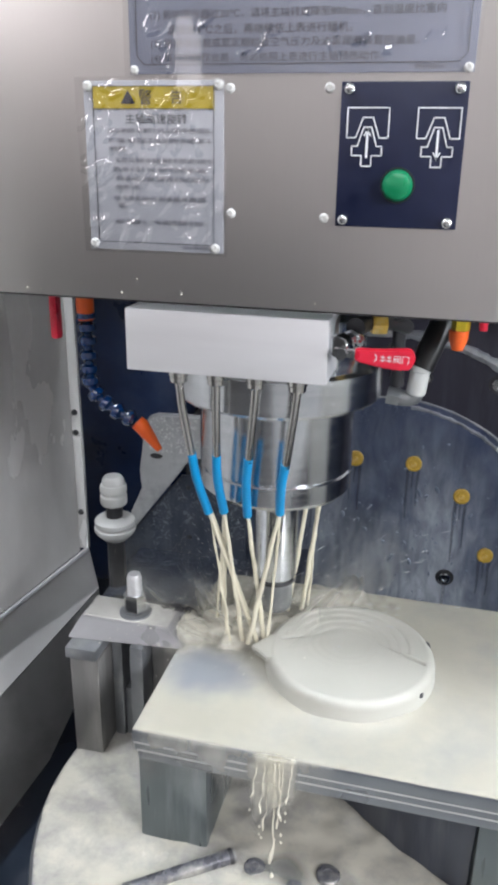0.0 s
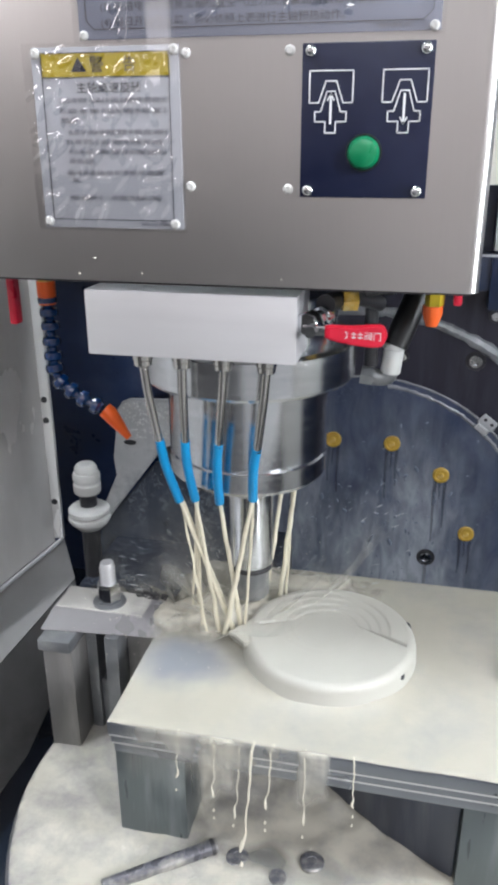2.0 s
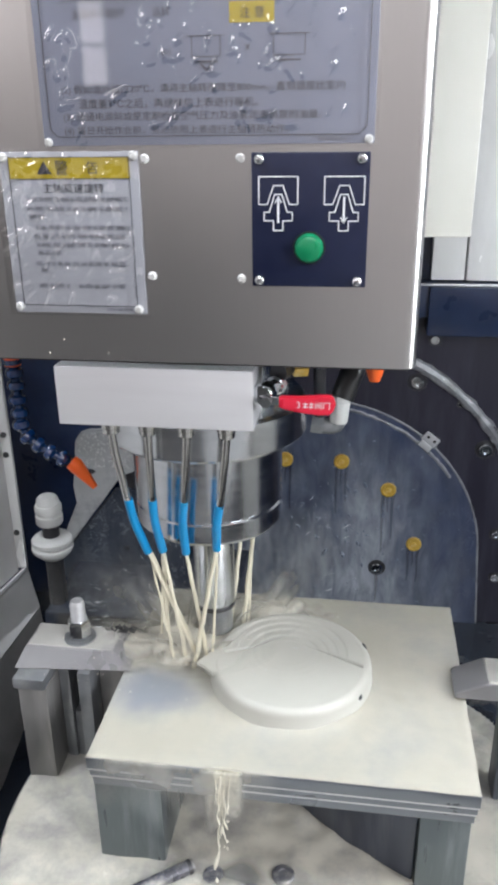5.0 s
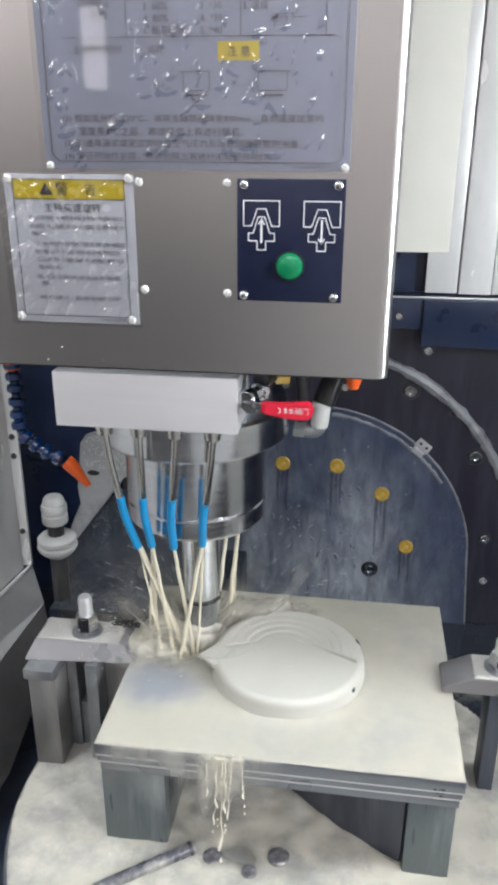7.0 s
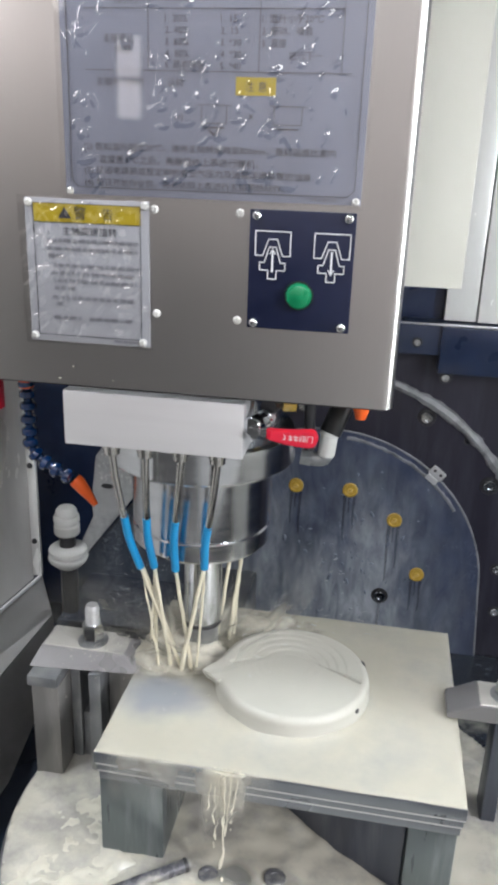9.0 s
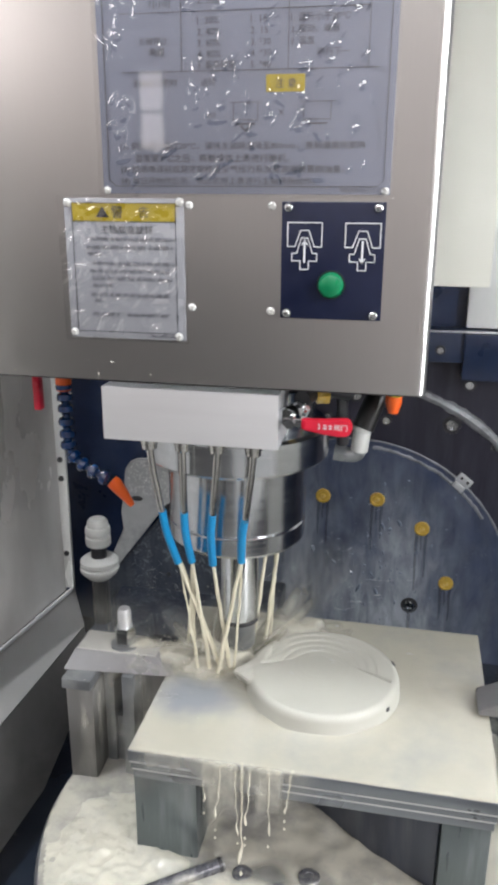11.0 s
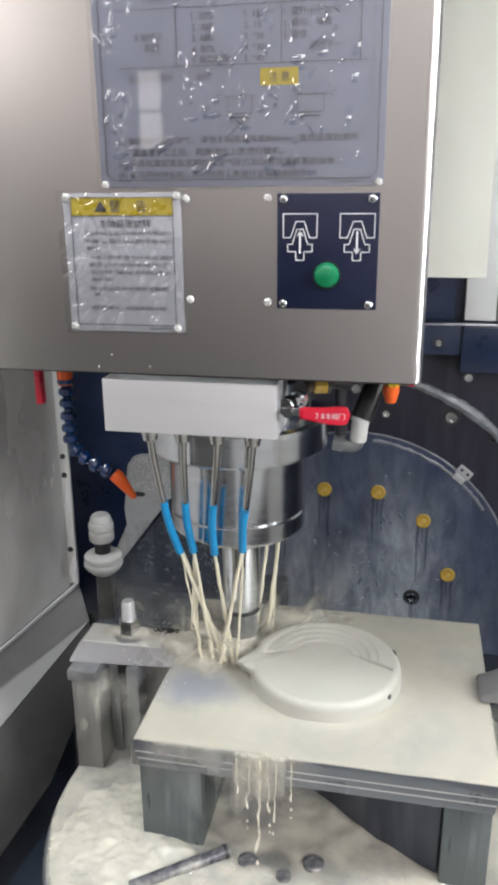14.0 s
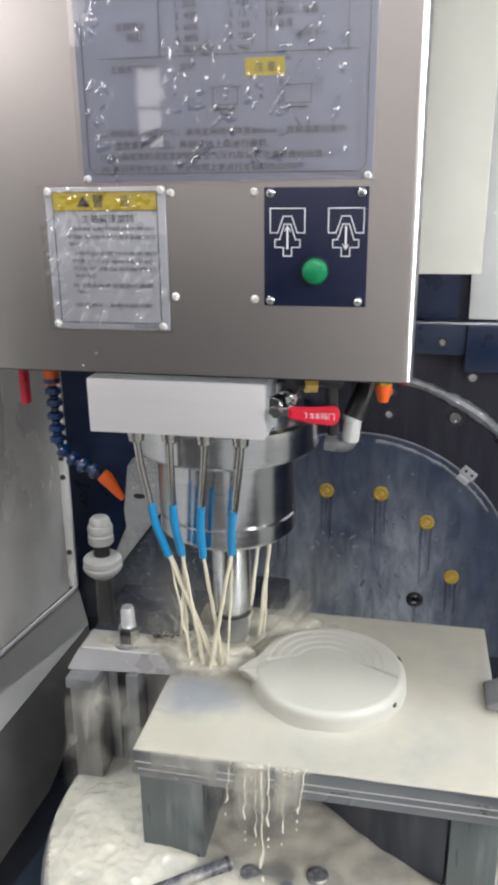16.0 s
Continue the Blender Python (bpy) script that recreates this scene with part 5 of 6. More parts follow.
part("plate", extrude_xz(B(), [(0.024, 0.006), (-0.096, -0.146), (-0.118, -0.21), (0.16, -0.21), (0.16, 0.006)], 0.0, 0.010), SADDLE, guard)
part("edge_strip", extrude_xz(B(), [(0.024, 0.0075), (0.0255, 0.0045), (-0.0945, -0.1475), (-0.097, -0.1455)], -0.0025, 0.0), DARKSTEEL, guard, "thin dark folded edge")
for x, z in ((0.040, -0.018), (0.040, -0.13), (-0.060, -0.175)):
    part("bolt", lathe(B(), [(0, 0), (0.0052, 0), (0.0045, 0.0022), (0.002, 0.0026), (0, 0.0018)], (x, -0.0002, z), 14, (0, -1, 0)), DARKSTEEL, guard)
sad = thing("saddle_block", "dark wet machine saddle behind the clamp", "saddle", (-0.36, 0.5, -0.36))
part("body", box(B(), -0.12, 0.24, -0.07, 0.22, 0, 0.19, 0.008), SADDLE, sad)
part("edge_strip", box(B(), -0.09, 0.24, -0.078, -0.0705, 0.165, 0.195, 0.002), DARKSTEEL, sad)
for z in (0.165, 0.125, -0.04):
    s = thing("wall_screw", "small dark screw in the side wall flange", "screw", (-0.549, 0.5028, z), "screws in the side wall")
    part("head", lathe(B(), [(0, 0), (0.006, 0), (0.005, 0.003), (0, 0.0035)], (0, 0, 0), 14, (0, -1, 0)), DARKSTEEL, s)

# ---- running coolant ----
JETS = [((-0.155, 0.14, 0.24), (-0.155, 0.14, -0.16)), ((-0.149, 0.052, 0.221), (-0.06, 0.13, -0.13)), ((-0.130, 0.052, 0.224), (-0.105, 0.13, -0.15)), ((-0.101, 0.052, 0.223), (-0.075, 0.14, -0.16)), ((-0.062, 0.052, 0.231), (-0.142, 0.12, -0.15)), ((-0.045, 0.2, 0.25), (-0.09, 0.17, -0.13)), ((-0.03, 0.2, 0.25), (-0.068, 0.18, -0.13)), ((-0.147, 0.054, 0.221), (-0.085, 0.16, -0.10))]
FOOT = 0.016
STRANDS = [((-0.148, 0.053, 0.221), (-0.118, 0.12, -0.15)), ((-0.129, 0.053, 0.223), (-0.150, 0.14, -0.15)), ((-0.061, 0.053, 0.230), (-0.100, 0.13, -0.15)), ((-0.037, 0.2, 0.25), (-0.05, 0.19, -0.13)), ((-0.15, 0.14, 0.24), (-0.175, 0.13, -0.16))]
jets, tails = [], []
rng = random.Random(5)
for k, (a, b) in enumerate(JETS + STRANDS):
    thin = 0.5 if k >= len(JETS) else 1.0
    a, b = Vector(a), Vector(b)
    d = (b - a) / (a.z - b.z)
    length = a.z - FOOT
    sway = lambda s, q=k, w=0.0016 / thin: Vector((w * noise.noise((s * 30, q, 0)), w * noise.noise((s * 30, q, 5)), 0)) * min(1, s * 20)
    n = 16
    pts = [a + d * (length * i / n) + sway(length * i / n) for i in range(n + 1)]
    rad = [thin * (0.0025 + 0.0010 * i / n + 0.0006 * noise.noise((i * 0.9, k, 3))) for i in range(n + 1)]
    j = thing("coolant_jet", "cream coloured jet of coolant from a nozzle", "coolant jet", (0, 0, 0), "coolant jets")
    part("stream", tube(B(), pts, rad, 8), STREAM, j)
    jets.append(j)
    e = thing("coolant_jet_end", "lower end of a cream coolant jet", "coolant jet", (0, 0, 0), "coolant jet ends")
    end = pts[-1]
    pts2 = [end - d * (0.185 * (1 - i / n)) + Vector((0.0012 * noise.noise((i * 0.7, k, 8)), 0.0012 * noise.noise((i * 0.7, k, 9)), 0)) for i in range(n + 1)]
    part("stream", tube(B(), pts2, 0.0024 * thin, 8), STREAM, e)
    tails.append((e, d))


SHEET = material("splashed_sheet", (0.93, 0.91, 0.82), 0.25, 0.0, 0.04, 40, 0.2, 60)
nt = SHEET.node_tree
at = nt.nodes.new("ShaderNodeAttribute")
at.attribute_name = "depth"
tx = nt.nodes.new("ShaderNodeTexNoise")
tx.inputs["Scale"].default_value, tx.inputs["Detail"].default_value = 26, 4
rg = nt.nodes.new("ShaderNodeMapRange")
rg.inputs[1].default_value, rg.inputs[2].default_value = 0.15, 0.65
ml = nt.nodes.new("ShaderNodeMath")
ml.operation = "MULTIPLY"
co = nt.nodes.new("ShaderNodeTexCoord")
nt.links.new(co.outputs["Object"], tx.inputs["Vector"])
nt.links.new(tx.outputs[0], rg.inputs[0])
nt.links.new(rg.outputs[0], ml.inputs[0])
nt.links.new(at.outputs["Fac"], ml.inputs[1])
pb = nt.nodes["Principled BSDF"]
tl, clear, m1, m2 = nt.nodes.new("ShaderNodeBsdfTranslucent"), nt.nodes.new("ShaderNodeBsdfTransparent"), nt.nodes.new("ShaderNodeMixShader"), nt.nodes.new("ShaderNodeMixShader")
tl.inputs[0].default_value = (0.93, 0.91, 0.82, 1)
m1.inputs[0].default_value = 0.6
nt.links.new(pb.outputs[0], m1.inputs[1])
nt.links.new(tl.outputs[0], m1.inputs[2])
nt.links.new(ml.outputs[0], m2.inputs[0])
nt.links.new(clear.outputs[0], m2.inputs[1])
nt.links.new(m1.outputs[0], m2.inputs[2])
nt.links.new(m2.outputs[0], nt.nodes["Material Output"].inputs[0])


def splash(count, reach, rise, seed, drops=30):
    """Ragged petals of liquid thrown up and out from one spot, thinning to their rims, with drops."""
    r = random.Random(seed)
    t = thing("splash", "cream coolant splash where the jets strike", "splash", (0, 0, 0), "splashes of coolant")
    for k in range(count):
        a, wide = 2 * math.pi * (k + r.uniform(-0.3, 0.3)) / count, r.uniform(0.5, 1.0)
        l, h = reach * r.uniform(0.55, 1.1), rise * r.uniform(0.35, 1.1)
        verts, depth, faces = [], [], []
        nu, nv = 30, 9
        for j in range(nv):
            v = j / (nv - 1)
            for i in range(nu):
                u = i / (nu - 1) * 2 - 1
                ang = a + wide * u * (0.35 + 0.65 * v)
                rr = 0.006 + l * v * (1 + 0.25 * noise.noise((u * 3, v * 3, k + seed)))
                z = h * 1.9 * v * (1 - 0.55 * v) * (1 - 0.35 * u * u) + 0.004 * noise.noise((u * 4, v * 4, k * 3 + seed))
                verts.append((rr * math.cos(ang), rr * math.sin(ang), max(0.0, z)))
                strand = 0.62 + 0.55 * noise.noise((u * 2.2 + k, v * 1.6, seed)) + 0.18 * noise.noise((u * 7, v * 5, seed + k))
                depth.append(max(0.0, min(0.72, (1 - v) ** 1.3 * (1 - u * u) * strand * 1.15)))
        for j in range(nv - 1):
            for i in range(nu - 1):
                q = j * nu + i
                faces.append((q, q + 1, q + nu + 1, q + nu))
        faces = [f for f in faces if max(depth[c] for c in f) > 0.01]
        me = bpy.data.meshes.new("petal")
        me.from_pydata(verts, [], faces)
        me.materials.append(SHEET)
        me.shade_smooth()
        layer = me.attributes.new("depth", "FLOAT", "POINT")
        layer.data.foreach_set("value", depth)
        ob = new("petal", me)
        ob.parent = t
    bm = B()
    for k in range(drops):
        a, l = r.uniform(0, 2 * math.pi), reach * r.uniform(0.4, 1.6)
        z = rise * r.uniform(0.05, 1.3)
        q = r.uniform(0.0004, 0.0009)
        lathe(bm, [(0, -q), (q * 0.8, -q * 0.6), (q, 0), (q * 0.8, q * 0.6), (0, q)], (math.cos(a) * l, math.sin(a) * l, z), 6)
    tagged(part("drop", bm, SPRAY, t), "", "", "", "stuff")
    return t


SPOTS = [(-0.120, 0.130, 0.003), (-0.170, 0.130, 0.003), (-0.080, 0.180, 0.003)]
splashes = []
for k, at in enumerate(SPOTS):
    splashes.append((splash(3, 0.100, 0.058, 20 + k), at, k))

# boiling mound of coolant round the tool and over the clamp's nose
boils = []
for k, (cx, cy, rx, ry, top) in enumerate([(-0.120, 0.136, 0.104, 0.080, 0.021), (-0.200, 0.116, 0.078, 0.056, 0.015), (-0.025, 0.225, 0.110, 0.050, 0.014), (-0.262, 0.107, 0.066, 0.024, 0.009), (0.0, 0.0, 0.060, 0.065, 0.009)]):
    t = thing("coolant_boil", "cream boiling mound of coolant round the tool", "splash", (0, 0, 0), "boiling coolant", "stuff")

    def swell(x, y, k=k, rx=rx, ry=ry):
        d = math.hypot(x / rx, y / ry) + 0.34 * noise.noise((x * 24, y * 24, k + 3.0)) + 0.20 * noise.noise((x * 64, y * 64, k))
        q = max(0.0, min(1.0, (1.0 - d) / 0.75))
        return q * q * (3 - 2 * q)

    def rise(x, y, k=k, top=top, swell=swell):
        ridge = 1 - abs(noise.noise((x * 20, y * 20, k + 8.0))) * 2.0
        fine = 1 - abs(noise.noise((x * 85, y * 85, k + 1.0))) * 2.0
        return 0.002 + swell(x, y) * top * (0.60 + 0.24 * ridge + 0.12 * fine)

    ob = sheet("froth", -rx * 1.25, rx * 1.25, -ry * 1.25, ry * 1.25, 0.0028, rise, FROTH, t, lambda x, y, f=swell: f(x, y) > 0.004, lambda x, y, f=swell, q=(1.2, 0.85, 0.9, 0.8, 0.55)[k]: min(1.0, q * f(x, y)))
    boils.append((t, cx, cy, (0.003, 0.006, 0.003, 0.0245, 0.002)[k], k))

# fine spray hanging round the tool
mists = []
for k, (n, sx, sy, sz) in enumerate([(340, 0.06, 0.05, 0.04), (260, 0.09, 0.05, 0.06), (200, 0.05, 0.05, 0.03)]):
    r = random.Random(70 + k)
    t = thing("coolant_mist", "cloud of fine coolant drops round the tool", "spray", (0, 0, 0), "clouds of spray")
    bm = B()
    for i in range(n):
        q = 0.0003 + 0.0006 * r.random() ** 3
        p = Vector((r.gauss(0, sx), r.gauss(0, sy), abs(r.gauss(0, sz)) + 0.003))
        v = [bm.verts.new(p + Vector(o) * q) for o in ((1, 0, 0), (-0.5, 0.87, 0), (-0.5, -0.87, 0), (0, 0, 1.4), (0, 0, -1.4))]
        for f in ((0, 1, 3), (1, 2, 3), (2, 0, 3), (1, 0, 4), (2, 1, 4), (0, 2, 4)):
            bm.faces.new([v[c] for c in f])
    tagged(part("drop", bm, SPRAY, t), "", "", "", "stuff")
    mists.append((t, [(-0.12, 0.14), (-0.10, 0.20), (-0.20, 0.11)][k], k))

# veils of spray standing round the tool
for k, (count, r0, spread, high) in enumerate([(2, 0.040, 0.085, 0.120), (2, 0.060, 0.140, 0.095), (1, 0.040, 0.100, 0.130)]):
    r = random.Random(120 + k)
    t = thing("coolant_haze", "thin veil of coolant spray round the tool", "spray", (0, 0, 0), "veils of spray", "stuff")
    for q in range(count):
        mid, wide = 2 * math.pi * (q + r.uniform(-0.3, 0.3)) / count, r.uniform(0.7, 1.1)
        verts, depth, faces = [], [], []
        nu, nv = 26, 14
        for j in range(nv):
            v = j / (nv - 1)
            for i in range(nu):
                u = i / (nu - 1) * 2 - 1
                a = mid + wide * u
                rr = r0 + spread * v ** 0.7 * (1 + 0.2 * noise.noise((u * 2, v * 2, q + 9.0 * k)))
                verts.append((rr * math.cos(a), rr * math.sin(a), 0.003 + high * v * (1 + 0.25 * noise.noise((u * 2.5, 4.0, q + 5.0 * k)))))
                cloud = 0.55 + 0.8 * noise.noise((u * 1.8 + q, v * 2.0, 3.0 + k)) + 0.35 * noise.noise((u * 6, v * 4, q + k))
                depth.append(max(0.0, (0.9, 0.6, 0.9)[k] * (1 - v) ** 1.2 * (1 - u * u) * cloud))
        for j in range(nv - 1):
            for i in range(nu - 1):
                n = j * nu + i
                faces.append((n, n + 1, n + nu + 1, n + nu))
        faces = [f for f in faces if max(depth[c] for c in f) > 0.01]
        me = bpy.data.meshes.new("veil")
        me.from_pydata(verts, [], faces)
        me.materials.append(SHEET)
        me.shade_smooth()
        layer = me.attributes.new("depth", "FLOAT", "POINT")
        layer.data.foreach_set("value", depth)
        ob = new("veil", me)
        ob.parent = t
    mists.append((t, [(-0.105, 0.160), (-0.130, 0.150), (-0.050, 0.215)][k], 6 + k))

# streaks of spray thrown up behind and beside the tool
for k, (n, a0, a1, far, high) in enumerate([(60, -30, 80, 0.24, 0.12), (70, 60, 190, 0.17, 0.08), (25, -60, 40, 0.15, 0.04)]):
    r = random.Random(90 + k)
    t = thing("coolant_spray", "streaks of coolant spray thrown from the tool", "spray", (0, 0, 0), "streaks of spray", "stuff")
    bm = B()
    for i in range(n):
        a, s, h = radians(r.uniform(a0, a1)), r.uniform(0.25, 1.0), r.uniform(0.1, 1.0)
        d = Vector((math.cos(a) * far, math.sin(a) * far, high * h * 2.2 * (1 - 0.9 * s)))
        p = Vector((math.cos(a) * far * s, math.sin(a) * far * s, 0.004 + high * h * 2.2 * s * (1 - 0.45 * s)))
        e = d.normalized() * r.uniform(0.002, 0.007)
        q = 0.0002 + 0.0005 * r.random() ** 3
        tube(bm, [p - e, p - e * 0.3, p + e * 0.4, p + e], [q * 0.3, q, q * 0.9, q * 0.2], 5)
    part("streak", bm, FLECK, t)
    mists.append((t, [(-0.07, 0.19), (-0.12, 0.16), (-0.06, 0.15)][k], 3 + k))

# foam rising on the table beside the risers
foam = thing("coolant_foam", "cream foam heaped on the rotary table", "foam", (0, 0, 0), "", "stuff")


def foam_depth(x, y):
    d = math.hypot((x + 0.235) / 0.115, (y + 0.105) / 0.17) + 0.35 * noise.noise((x * 14, y * 14, 12.0)) + 0.15 * noise.noise((x * 45, y * 45, 2.0))
    q = max(0.0, min(1.0, (1.0 - d) / 0.5))
    return q * q * (3 - 2 * q)


def foam_height(x, y):
    lump = 1 - 1.8 * abs(noise.noise((x * 15, y * 15, 7.0)))
    fine = 1 - 1.8 * abs(noise.noise((x * 48, y * 48, 7.0)))
    return -0.158 + foam_depth(x, y) * (0.008 + 0.0035 * lump + 0.0022 * fine + 0.0016 * noise.noise((x * 110, y * 110, 3.0)))


sheet("heap", -0.345, -0.115, -0.28, 0.08, 0.003, foam_height, FOAM, foam, lambda x, y: math.hypot(x - 0.03, y) < 0.368 and foam_depth(x, y) > 0.004, lambda x, y: min(1.0, 2.2 * foam_depth(x, y)))

# sheet of coolant spilling over the plate's front edge
spills = []
for k, (x0, x1, deep) in enumerate([(-0.024, 0.024, 0.120), (-0.15, 0.04, 0.085), (-0.193, -0.115, 0.090), (-0.020, 0.020, 0.100)]):
    t = thing("coolant_spill", "thin sheet of coolant spilling over the plate's edge", "coolant spill", (0, 0, 0), "spills at the plate's edge", "stuff")
    verts, depth, faces = [], [], []
    nu, nv = 34, 14
    for j in range(nv):
        v = j / (nv - 1)
        for i in range(nu):
            u = i / (nu - 1)
            x = x0 + (x1 - x0) * u
            ragged = deep * (0.70 + 0.7 * noise.noise((x * 32, k, 2.0)))
            over = max(0.0, v - 0.25) / 0.75
            y = -0.0885 + 0.006 * max(0.0, 0.25 - v) / 0.25 - 0.0022 - 0.006 * over * over + 0.0015 * noise.noise((x * 60, v * 4, 1))
            z = 0.0028 if v <= 0.25 else 0.0028 - ragged * over
            verts.append((x, y, z))
            depth.append((1.4, 0.55, 0.40, 1.4)[k] * min(1, v * 5) * (1 - over ** 1.6) * min(1, 5 * u, 5 * (1 - u)))
    for j in range(nv - 1):
        for i in range(nu - 1):
            q = j * nu + i
            faces.append((q, q + 1, q + nu + 1, q + nu))
    faces = [f for f in faces if max(depth[c] for c in f) > 0.01]
    me = bpy.data.meshes.new("sheet")
    me.from_pydata(verts, [], faces)
    me.materials.append(SHEET)
    me.shade_smooth()
    layer = me.attributes.new("depth", "FLOAT", "POINT")
    layer.data.foreach_set("value", depth)
    ob = new("sheet", me)
    ob.parent = t
    spills.append((t, k))

# torn curtains of coolant running down beside the strap clamp, which swing forward as the flood grows
curtains = []
for k, (x0, x1, top, deep, slope) in enumerate([(-0.325, -0.210, 0.024, 0.150, 0.030), (-0.250, -0.150, 0.010, 0.110, 0.020), (-0.325, -0.285, 0.006, 0.140, 0.030)]):
    t = thing("coolant_curtain", "torn milky sheet of coolant running down beside the clamp", "coolant spill", (0, 0, 0), "curtains at the clamp", "stuff")
    verts, depth, faces = [], [], []
    nu, nv = 40, 24
    for j in range(nv):
        v = j / (nv - 1)
        for i in range(nu):
            u = i / (nu - 1)
            x = x0 + (x1 - x0) * u + 0.010 * v * noise.noise((u * 4, v * 3, k + 2.0))
            verts.append((x, -slope * v + 0.008 * noise.noise((u * 6, v * 2, k + 6.0)), top - deep * v))
            torn = 0.45 + 0.9 * noise.noise((u * 4, v * 3, k + 11.0)) + 0.3 * noise.noise((u * 9, v * 7, k + 1.0))
            depth.append(max(0.0, min(0.5, 0.48 * torn * min(1, 6 * u, 6 * (1 - u)) * min(1, 5 * v + 0.2) * (1 - v ** 3))))
    for j in range(nv - 1):
        for i in range(nu - 1):
            q = j * nu + i
            f = (q, q + 1, q + nu + 1, q + nu)
            if max(depth[c] for c in f) > 0.01:
                faces.append(f)
    me = bpy.data.meshes.new("sheet")
    me.from_pydata(verts, [], faces)
    me.materials.append(SHEET)
    me.shade_smooth()
    layer = me.attributes.new("depth", "FLOAT", "POINT")
    layer.data.foreach_set("value", depth)
    ob = new("sheet", me)
    ob.parent = t
    curtains.append((t, k))

drips = []
DRIPS = [(-0.030, 0.140, 0.0018), (-0.012, 0.075, 0.0012), (0.018, 0.085, 0.0010), (-0.066, 0.070, 0.0010), (-0.100, 0.050, 0.0009), (0.060, 0.050, 0.0010), (-0.043, 0.095, 0.0009)]
for k, (x, fall, w) in enumerate(DRIPS):
    t = thing("drip", "thread of coolant running off the plate's edge", "coolant drip", (x, -0.0885, 0), "drips at the plate's edge")
    n = 20
    pts = [(0.0, 0.006, 0.0012)] + [(0.0045 * (i / n) * noise.noise((i * 0.33, k * 1.7, 0.5)), -0.0015 - 0.012 * (i / n) ** 2, 0.0012 - fall * i / n) for i in range(1, n + 1)]
    # each thread thins as it falls and gathers into a bead at its end
    radii = [w * 0.85 * (1.25 - 0.8 * i / n + 0.30 * noise.noise((i * 0.7, k, 7))) for i in range(n + 1)]
    radii[-4:] = [w * 0.9, w * 1.45, w * 1.5, w * 0.6]
    part("thread", tube(B(), pts, radii, 8), THREAD, t)
    for q in range(1 + k % 2):
        z = -fall - 0.013 * (q + 1) - 0.012 * noise.noise((q * 1.7 + 0.4, k * 0.63, 3.3))
        rad = w * (1.3 - 0.25 * q)
        part("drop", lathe(B(), [(0.0, -1.3 * rad), (0.8 * rad, -0.8 * rad), (rad, 0.0), (0.6 * rad, 1.1 * rad), (0.0, 2.4 * rad)], Vector((0.0015 * noise.noise((q * 3, k, 5)), -0.0145, z)), 8, Vector((0, 0, 1))), THREAD, t)
    drips.append((t, x, k))


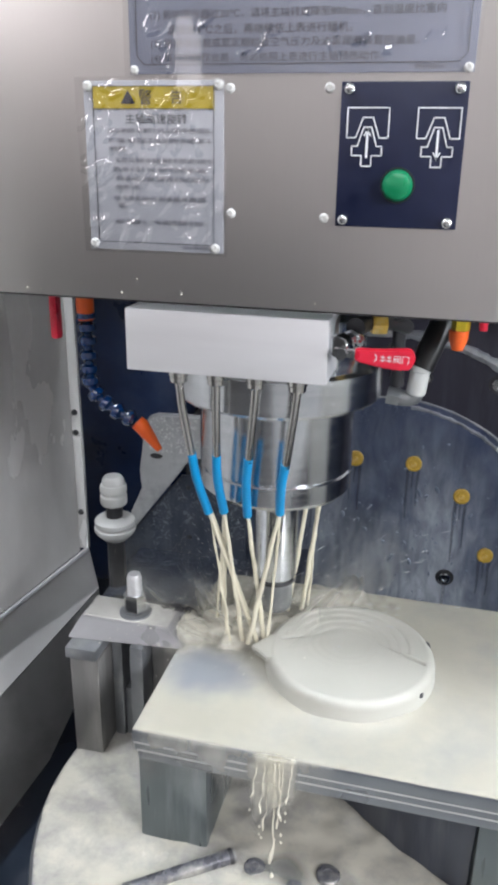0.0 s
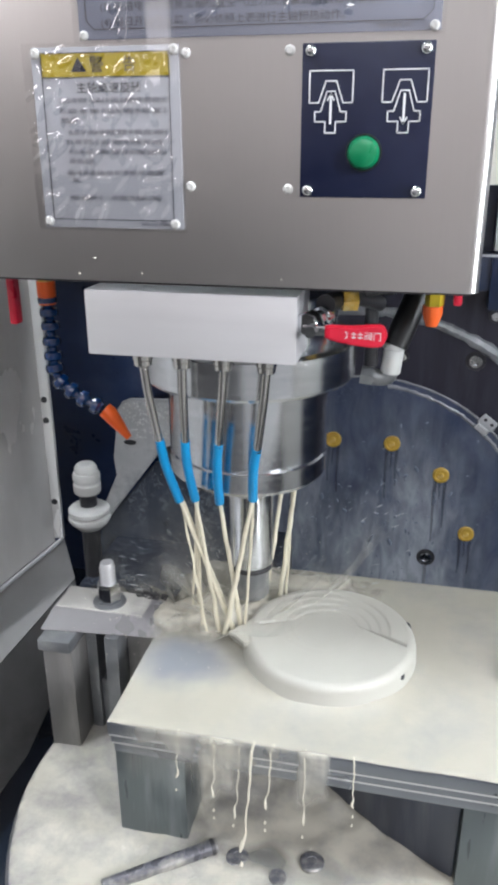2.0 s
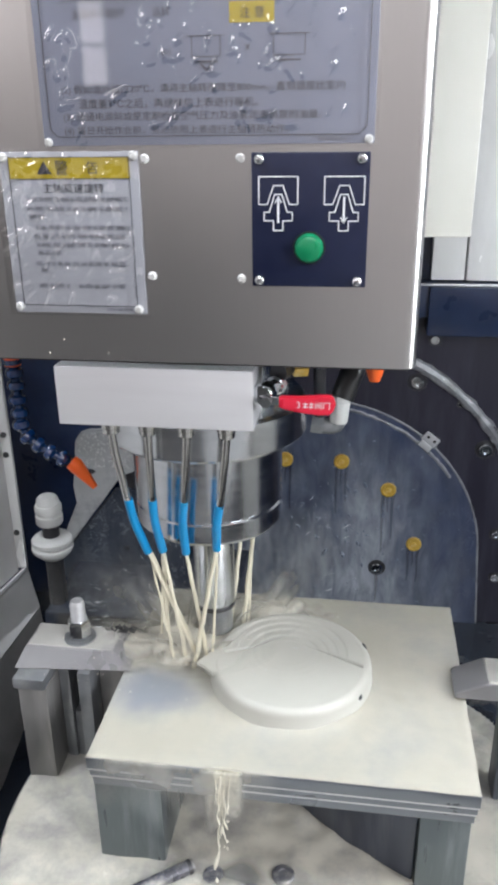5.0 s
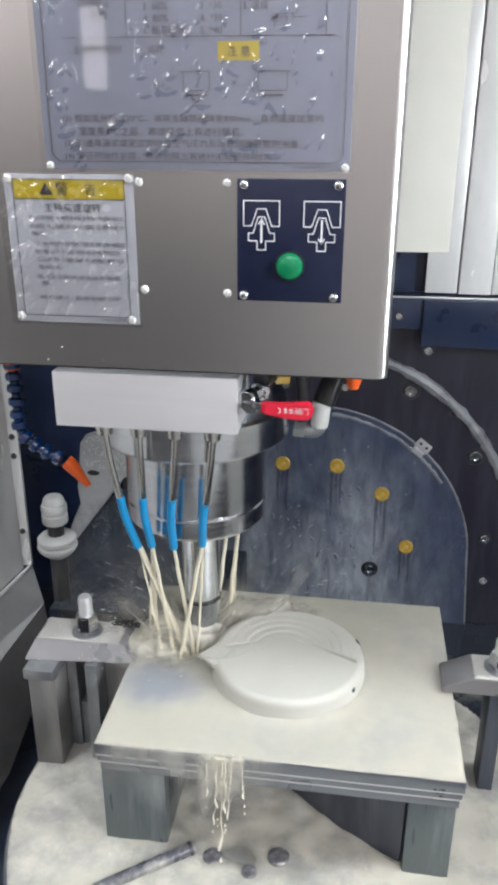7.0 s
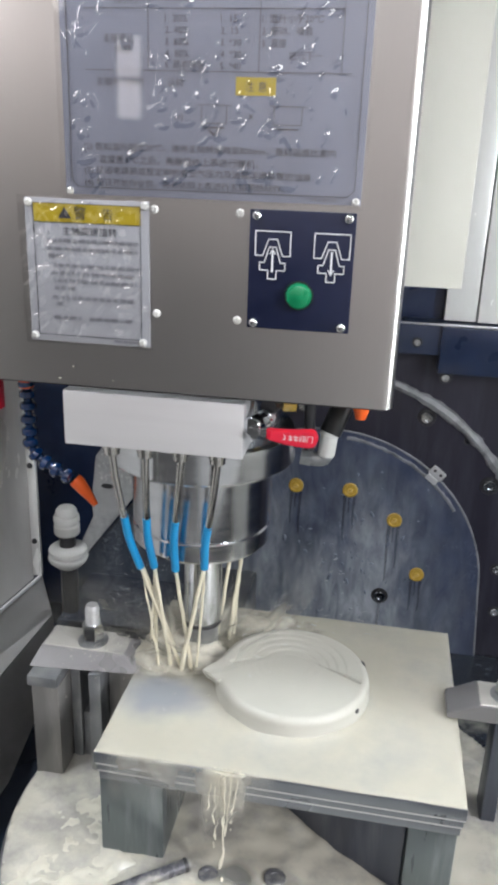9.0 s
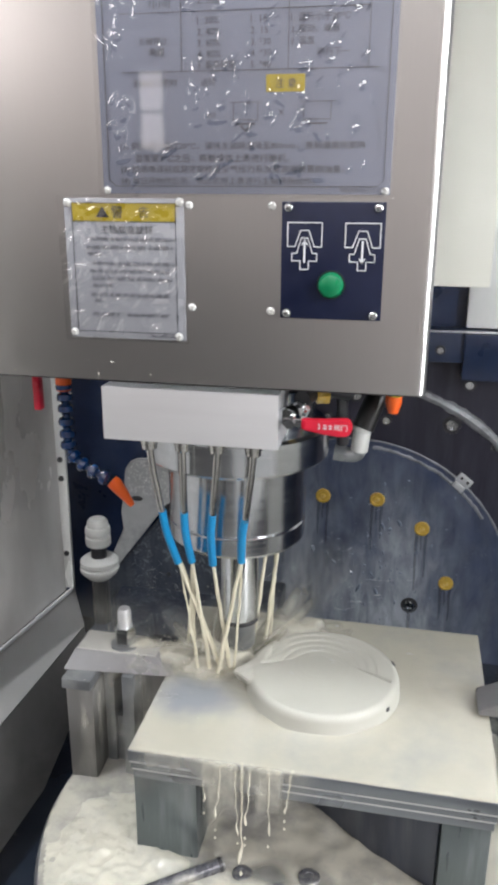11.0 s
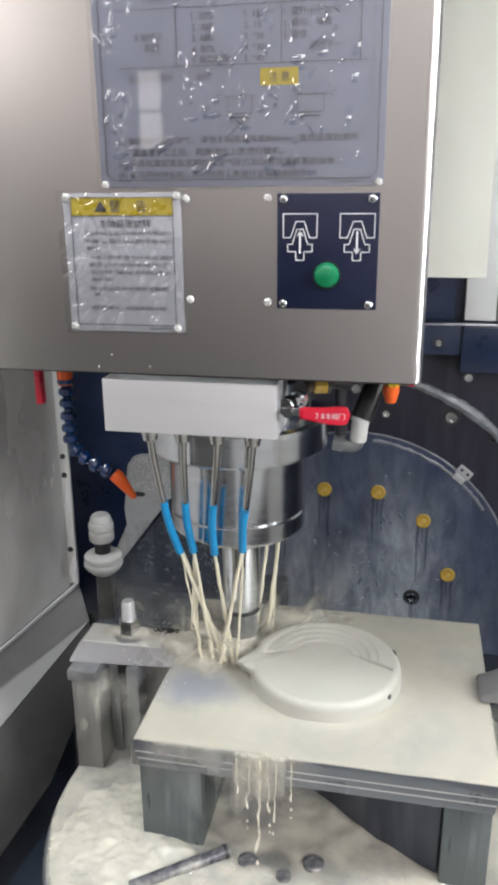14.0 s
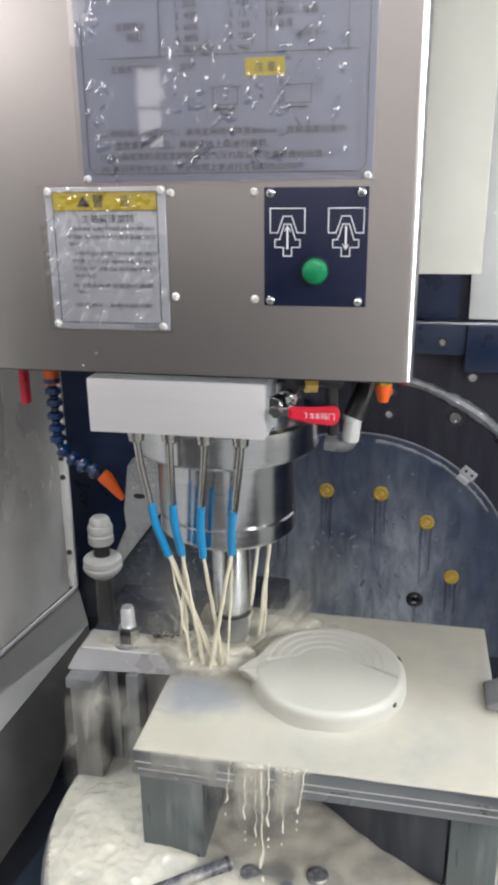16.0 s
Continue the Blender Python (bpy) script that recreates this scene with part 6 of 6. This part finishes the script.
# ---- movement ----
def motions():
    walk(head, [(t, pose(x, y, z)) for t, x, y, z in HEAD_ROWS])
    for j in jets:
        walk(j, [(t, pose(x, y, z)) for t, x, y, z in HEAD_ROWS])
    for e, d in tails:
        walk(e, [(t, pose(x + d.x * max(0, z), y + d.y * max(0, z), z + d.z * max(0, z))) for t, x, y, z in HEAD_ROWS])
    r = random.Random(31)
    times = [0.25 * k for k in range(65)]
    shift = lambda t: float(np.interp(t, [q[0] for q in HEAD_ROWS], [q[1] for q in HEAD_ROWS]))
    for s, (x, y, z), k in splashes:
        walk(s, [(t, pose(x + shift(t) + r.uniform(-0.006, 0.006), y + r.uniform(-0.006, 0.006), z, r.uniform(-9, 9), r.uniform(-9, 9), 35 * math.sin(t * 3.1 + k) + r.uniform(-20, 20))) for t in times])
    for s, (x, y), k in mists:
        walk(s, [(t, pose(x + shift(t) + r.uniform(-0.01, 0.01), y + r.uniform(-0.01, 0.01), r.uniform(0, 0.008), 0, 0, 40 * math.sin(t * 2.3 + k) + r.uniform(-25, 25))) for t in times])
    for s, x, y, z, k in boils:
        if k == 4:
            # this part of the flood creeps forward over the plate's corner
            ahead = lambda t: float(np.interp(t, [0.0, 9.6, 11.9, 14.0, 16.0], [0.125, 0.120, 0.110, 0.105, 0.110]))
            walk(s, [(t, pose(-0.155 + r.uniform(-0.006, 0.006), ahead(t) + r.uniform(-0.005, 0.005), z, 0, 0, r.uniform(-12, 12))) for t in times])
            continue
        if k == 3:
            # the strap's top is flooded late
            z = -0.006
        swollen = lambda t, k=k: float(np.interp(t, [0.0, 9.6, 11.9, 16.0], {3: [0.020, 0.020, 0.033, 0.033], 1: [0.0, 0.0, 0.010, 0.010]}.get(k, [0.0] * 4)))
        walk(s, [(t, pose(x + (shift(t) if k % 2 == 0 else 0) + r.uniform(-0.007, 0.007), y + r.uniform(-0.006, 0.006), z + swollen(t) + r.uniform(-0.002, 0.003), r.uniform(-3, 3), r.uniform(-3, 3), r.uniform(-14, 14))) for t in times])
    level = lambda t: float(np.interp(t, [0.0, 5.0, 9.0, 11.5, 13.0, 16.0], [-0.022, -0.020, -0.010, 0.0, 0.002, -0.001]))
    walk(foam, [(t, pose(r.uniform(-0.004, 0.004), 0.0094 + r.uniform(-0.004, 0.004), level(t) - 0.010 + r.uniform(-0.0015, 0.0015), r.uniform(-0.5, 0.5), r.uniform(-0.5, 0.5), 0)) for t in times])
    flood = lambda t: float(np.interp(t, [0.0, 9.6, 11.9, 16.0], [0.150, 0.148, 0.020, 0.020]))
    for s, k in curtains:
        walk(s, [(t, pose(r.uniform(-0.006, 0.006), flood(t) + (0.0, -0.040, -0.006)[k] + r.uniform(-0.004, 0.004), r.uniform(-0.004, 0.002), 0, 0, r.uniform(-4, 4))) for t in times])
    # the threads gather to one run, or spread along the edge
    runs = ((0, -0.030, 0.03), (1, -0.032, 0.04), (2, -0.020, 0.17), (3, -0.030, 0.12), (4, 0.015, 0.13), (5, -0.036, 0.015), (7.5, -0.034, 0.04), (8, -0.036, 0.035), (8.25, -0.050, 0.03), (8.5, -0.110, 0.10), (8.75, -0.150, 0.08), (9, -0.032, 0.03), (9.5, -0.030, 0.05), (12, -0.055, 0.13), (13, -0.030, 0.10), (14, -0.028, 0.06), (15, -0.050, 0.14), (16, -0.030, 0.08))
    middle = lambda t: float(np.interp(t, [q[0] for q in runs], [q[1] for q in runs]))
    wide = lambda t: float(np.interp(t, [q[0] for q in runs], [q[2] for q in runs]))
    for s, k in spills:
        walk(s, [(t, pose((middle(t) + wide(t) * (0.30 if k else -0.30) if k in (0, 3) else 0) + 0.006 * math.sin(t * 1.7 + 2 * k) + r.uniform(-0.004, 0.004), 0, 0)) for t in times])
    for s, x, k in drips:
        walk(s, [(t, pose(middle(t) + wide(t) * (x + 0.02) / 0.14 + r.uniform(-0.002, 0.002), -0.0885, 0, r.uniform(-2, 2), r.uniform(-2, 2), r.uniform(-20, 20))) for t in times])


motions()
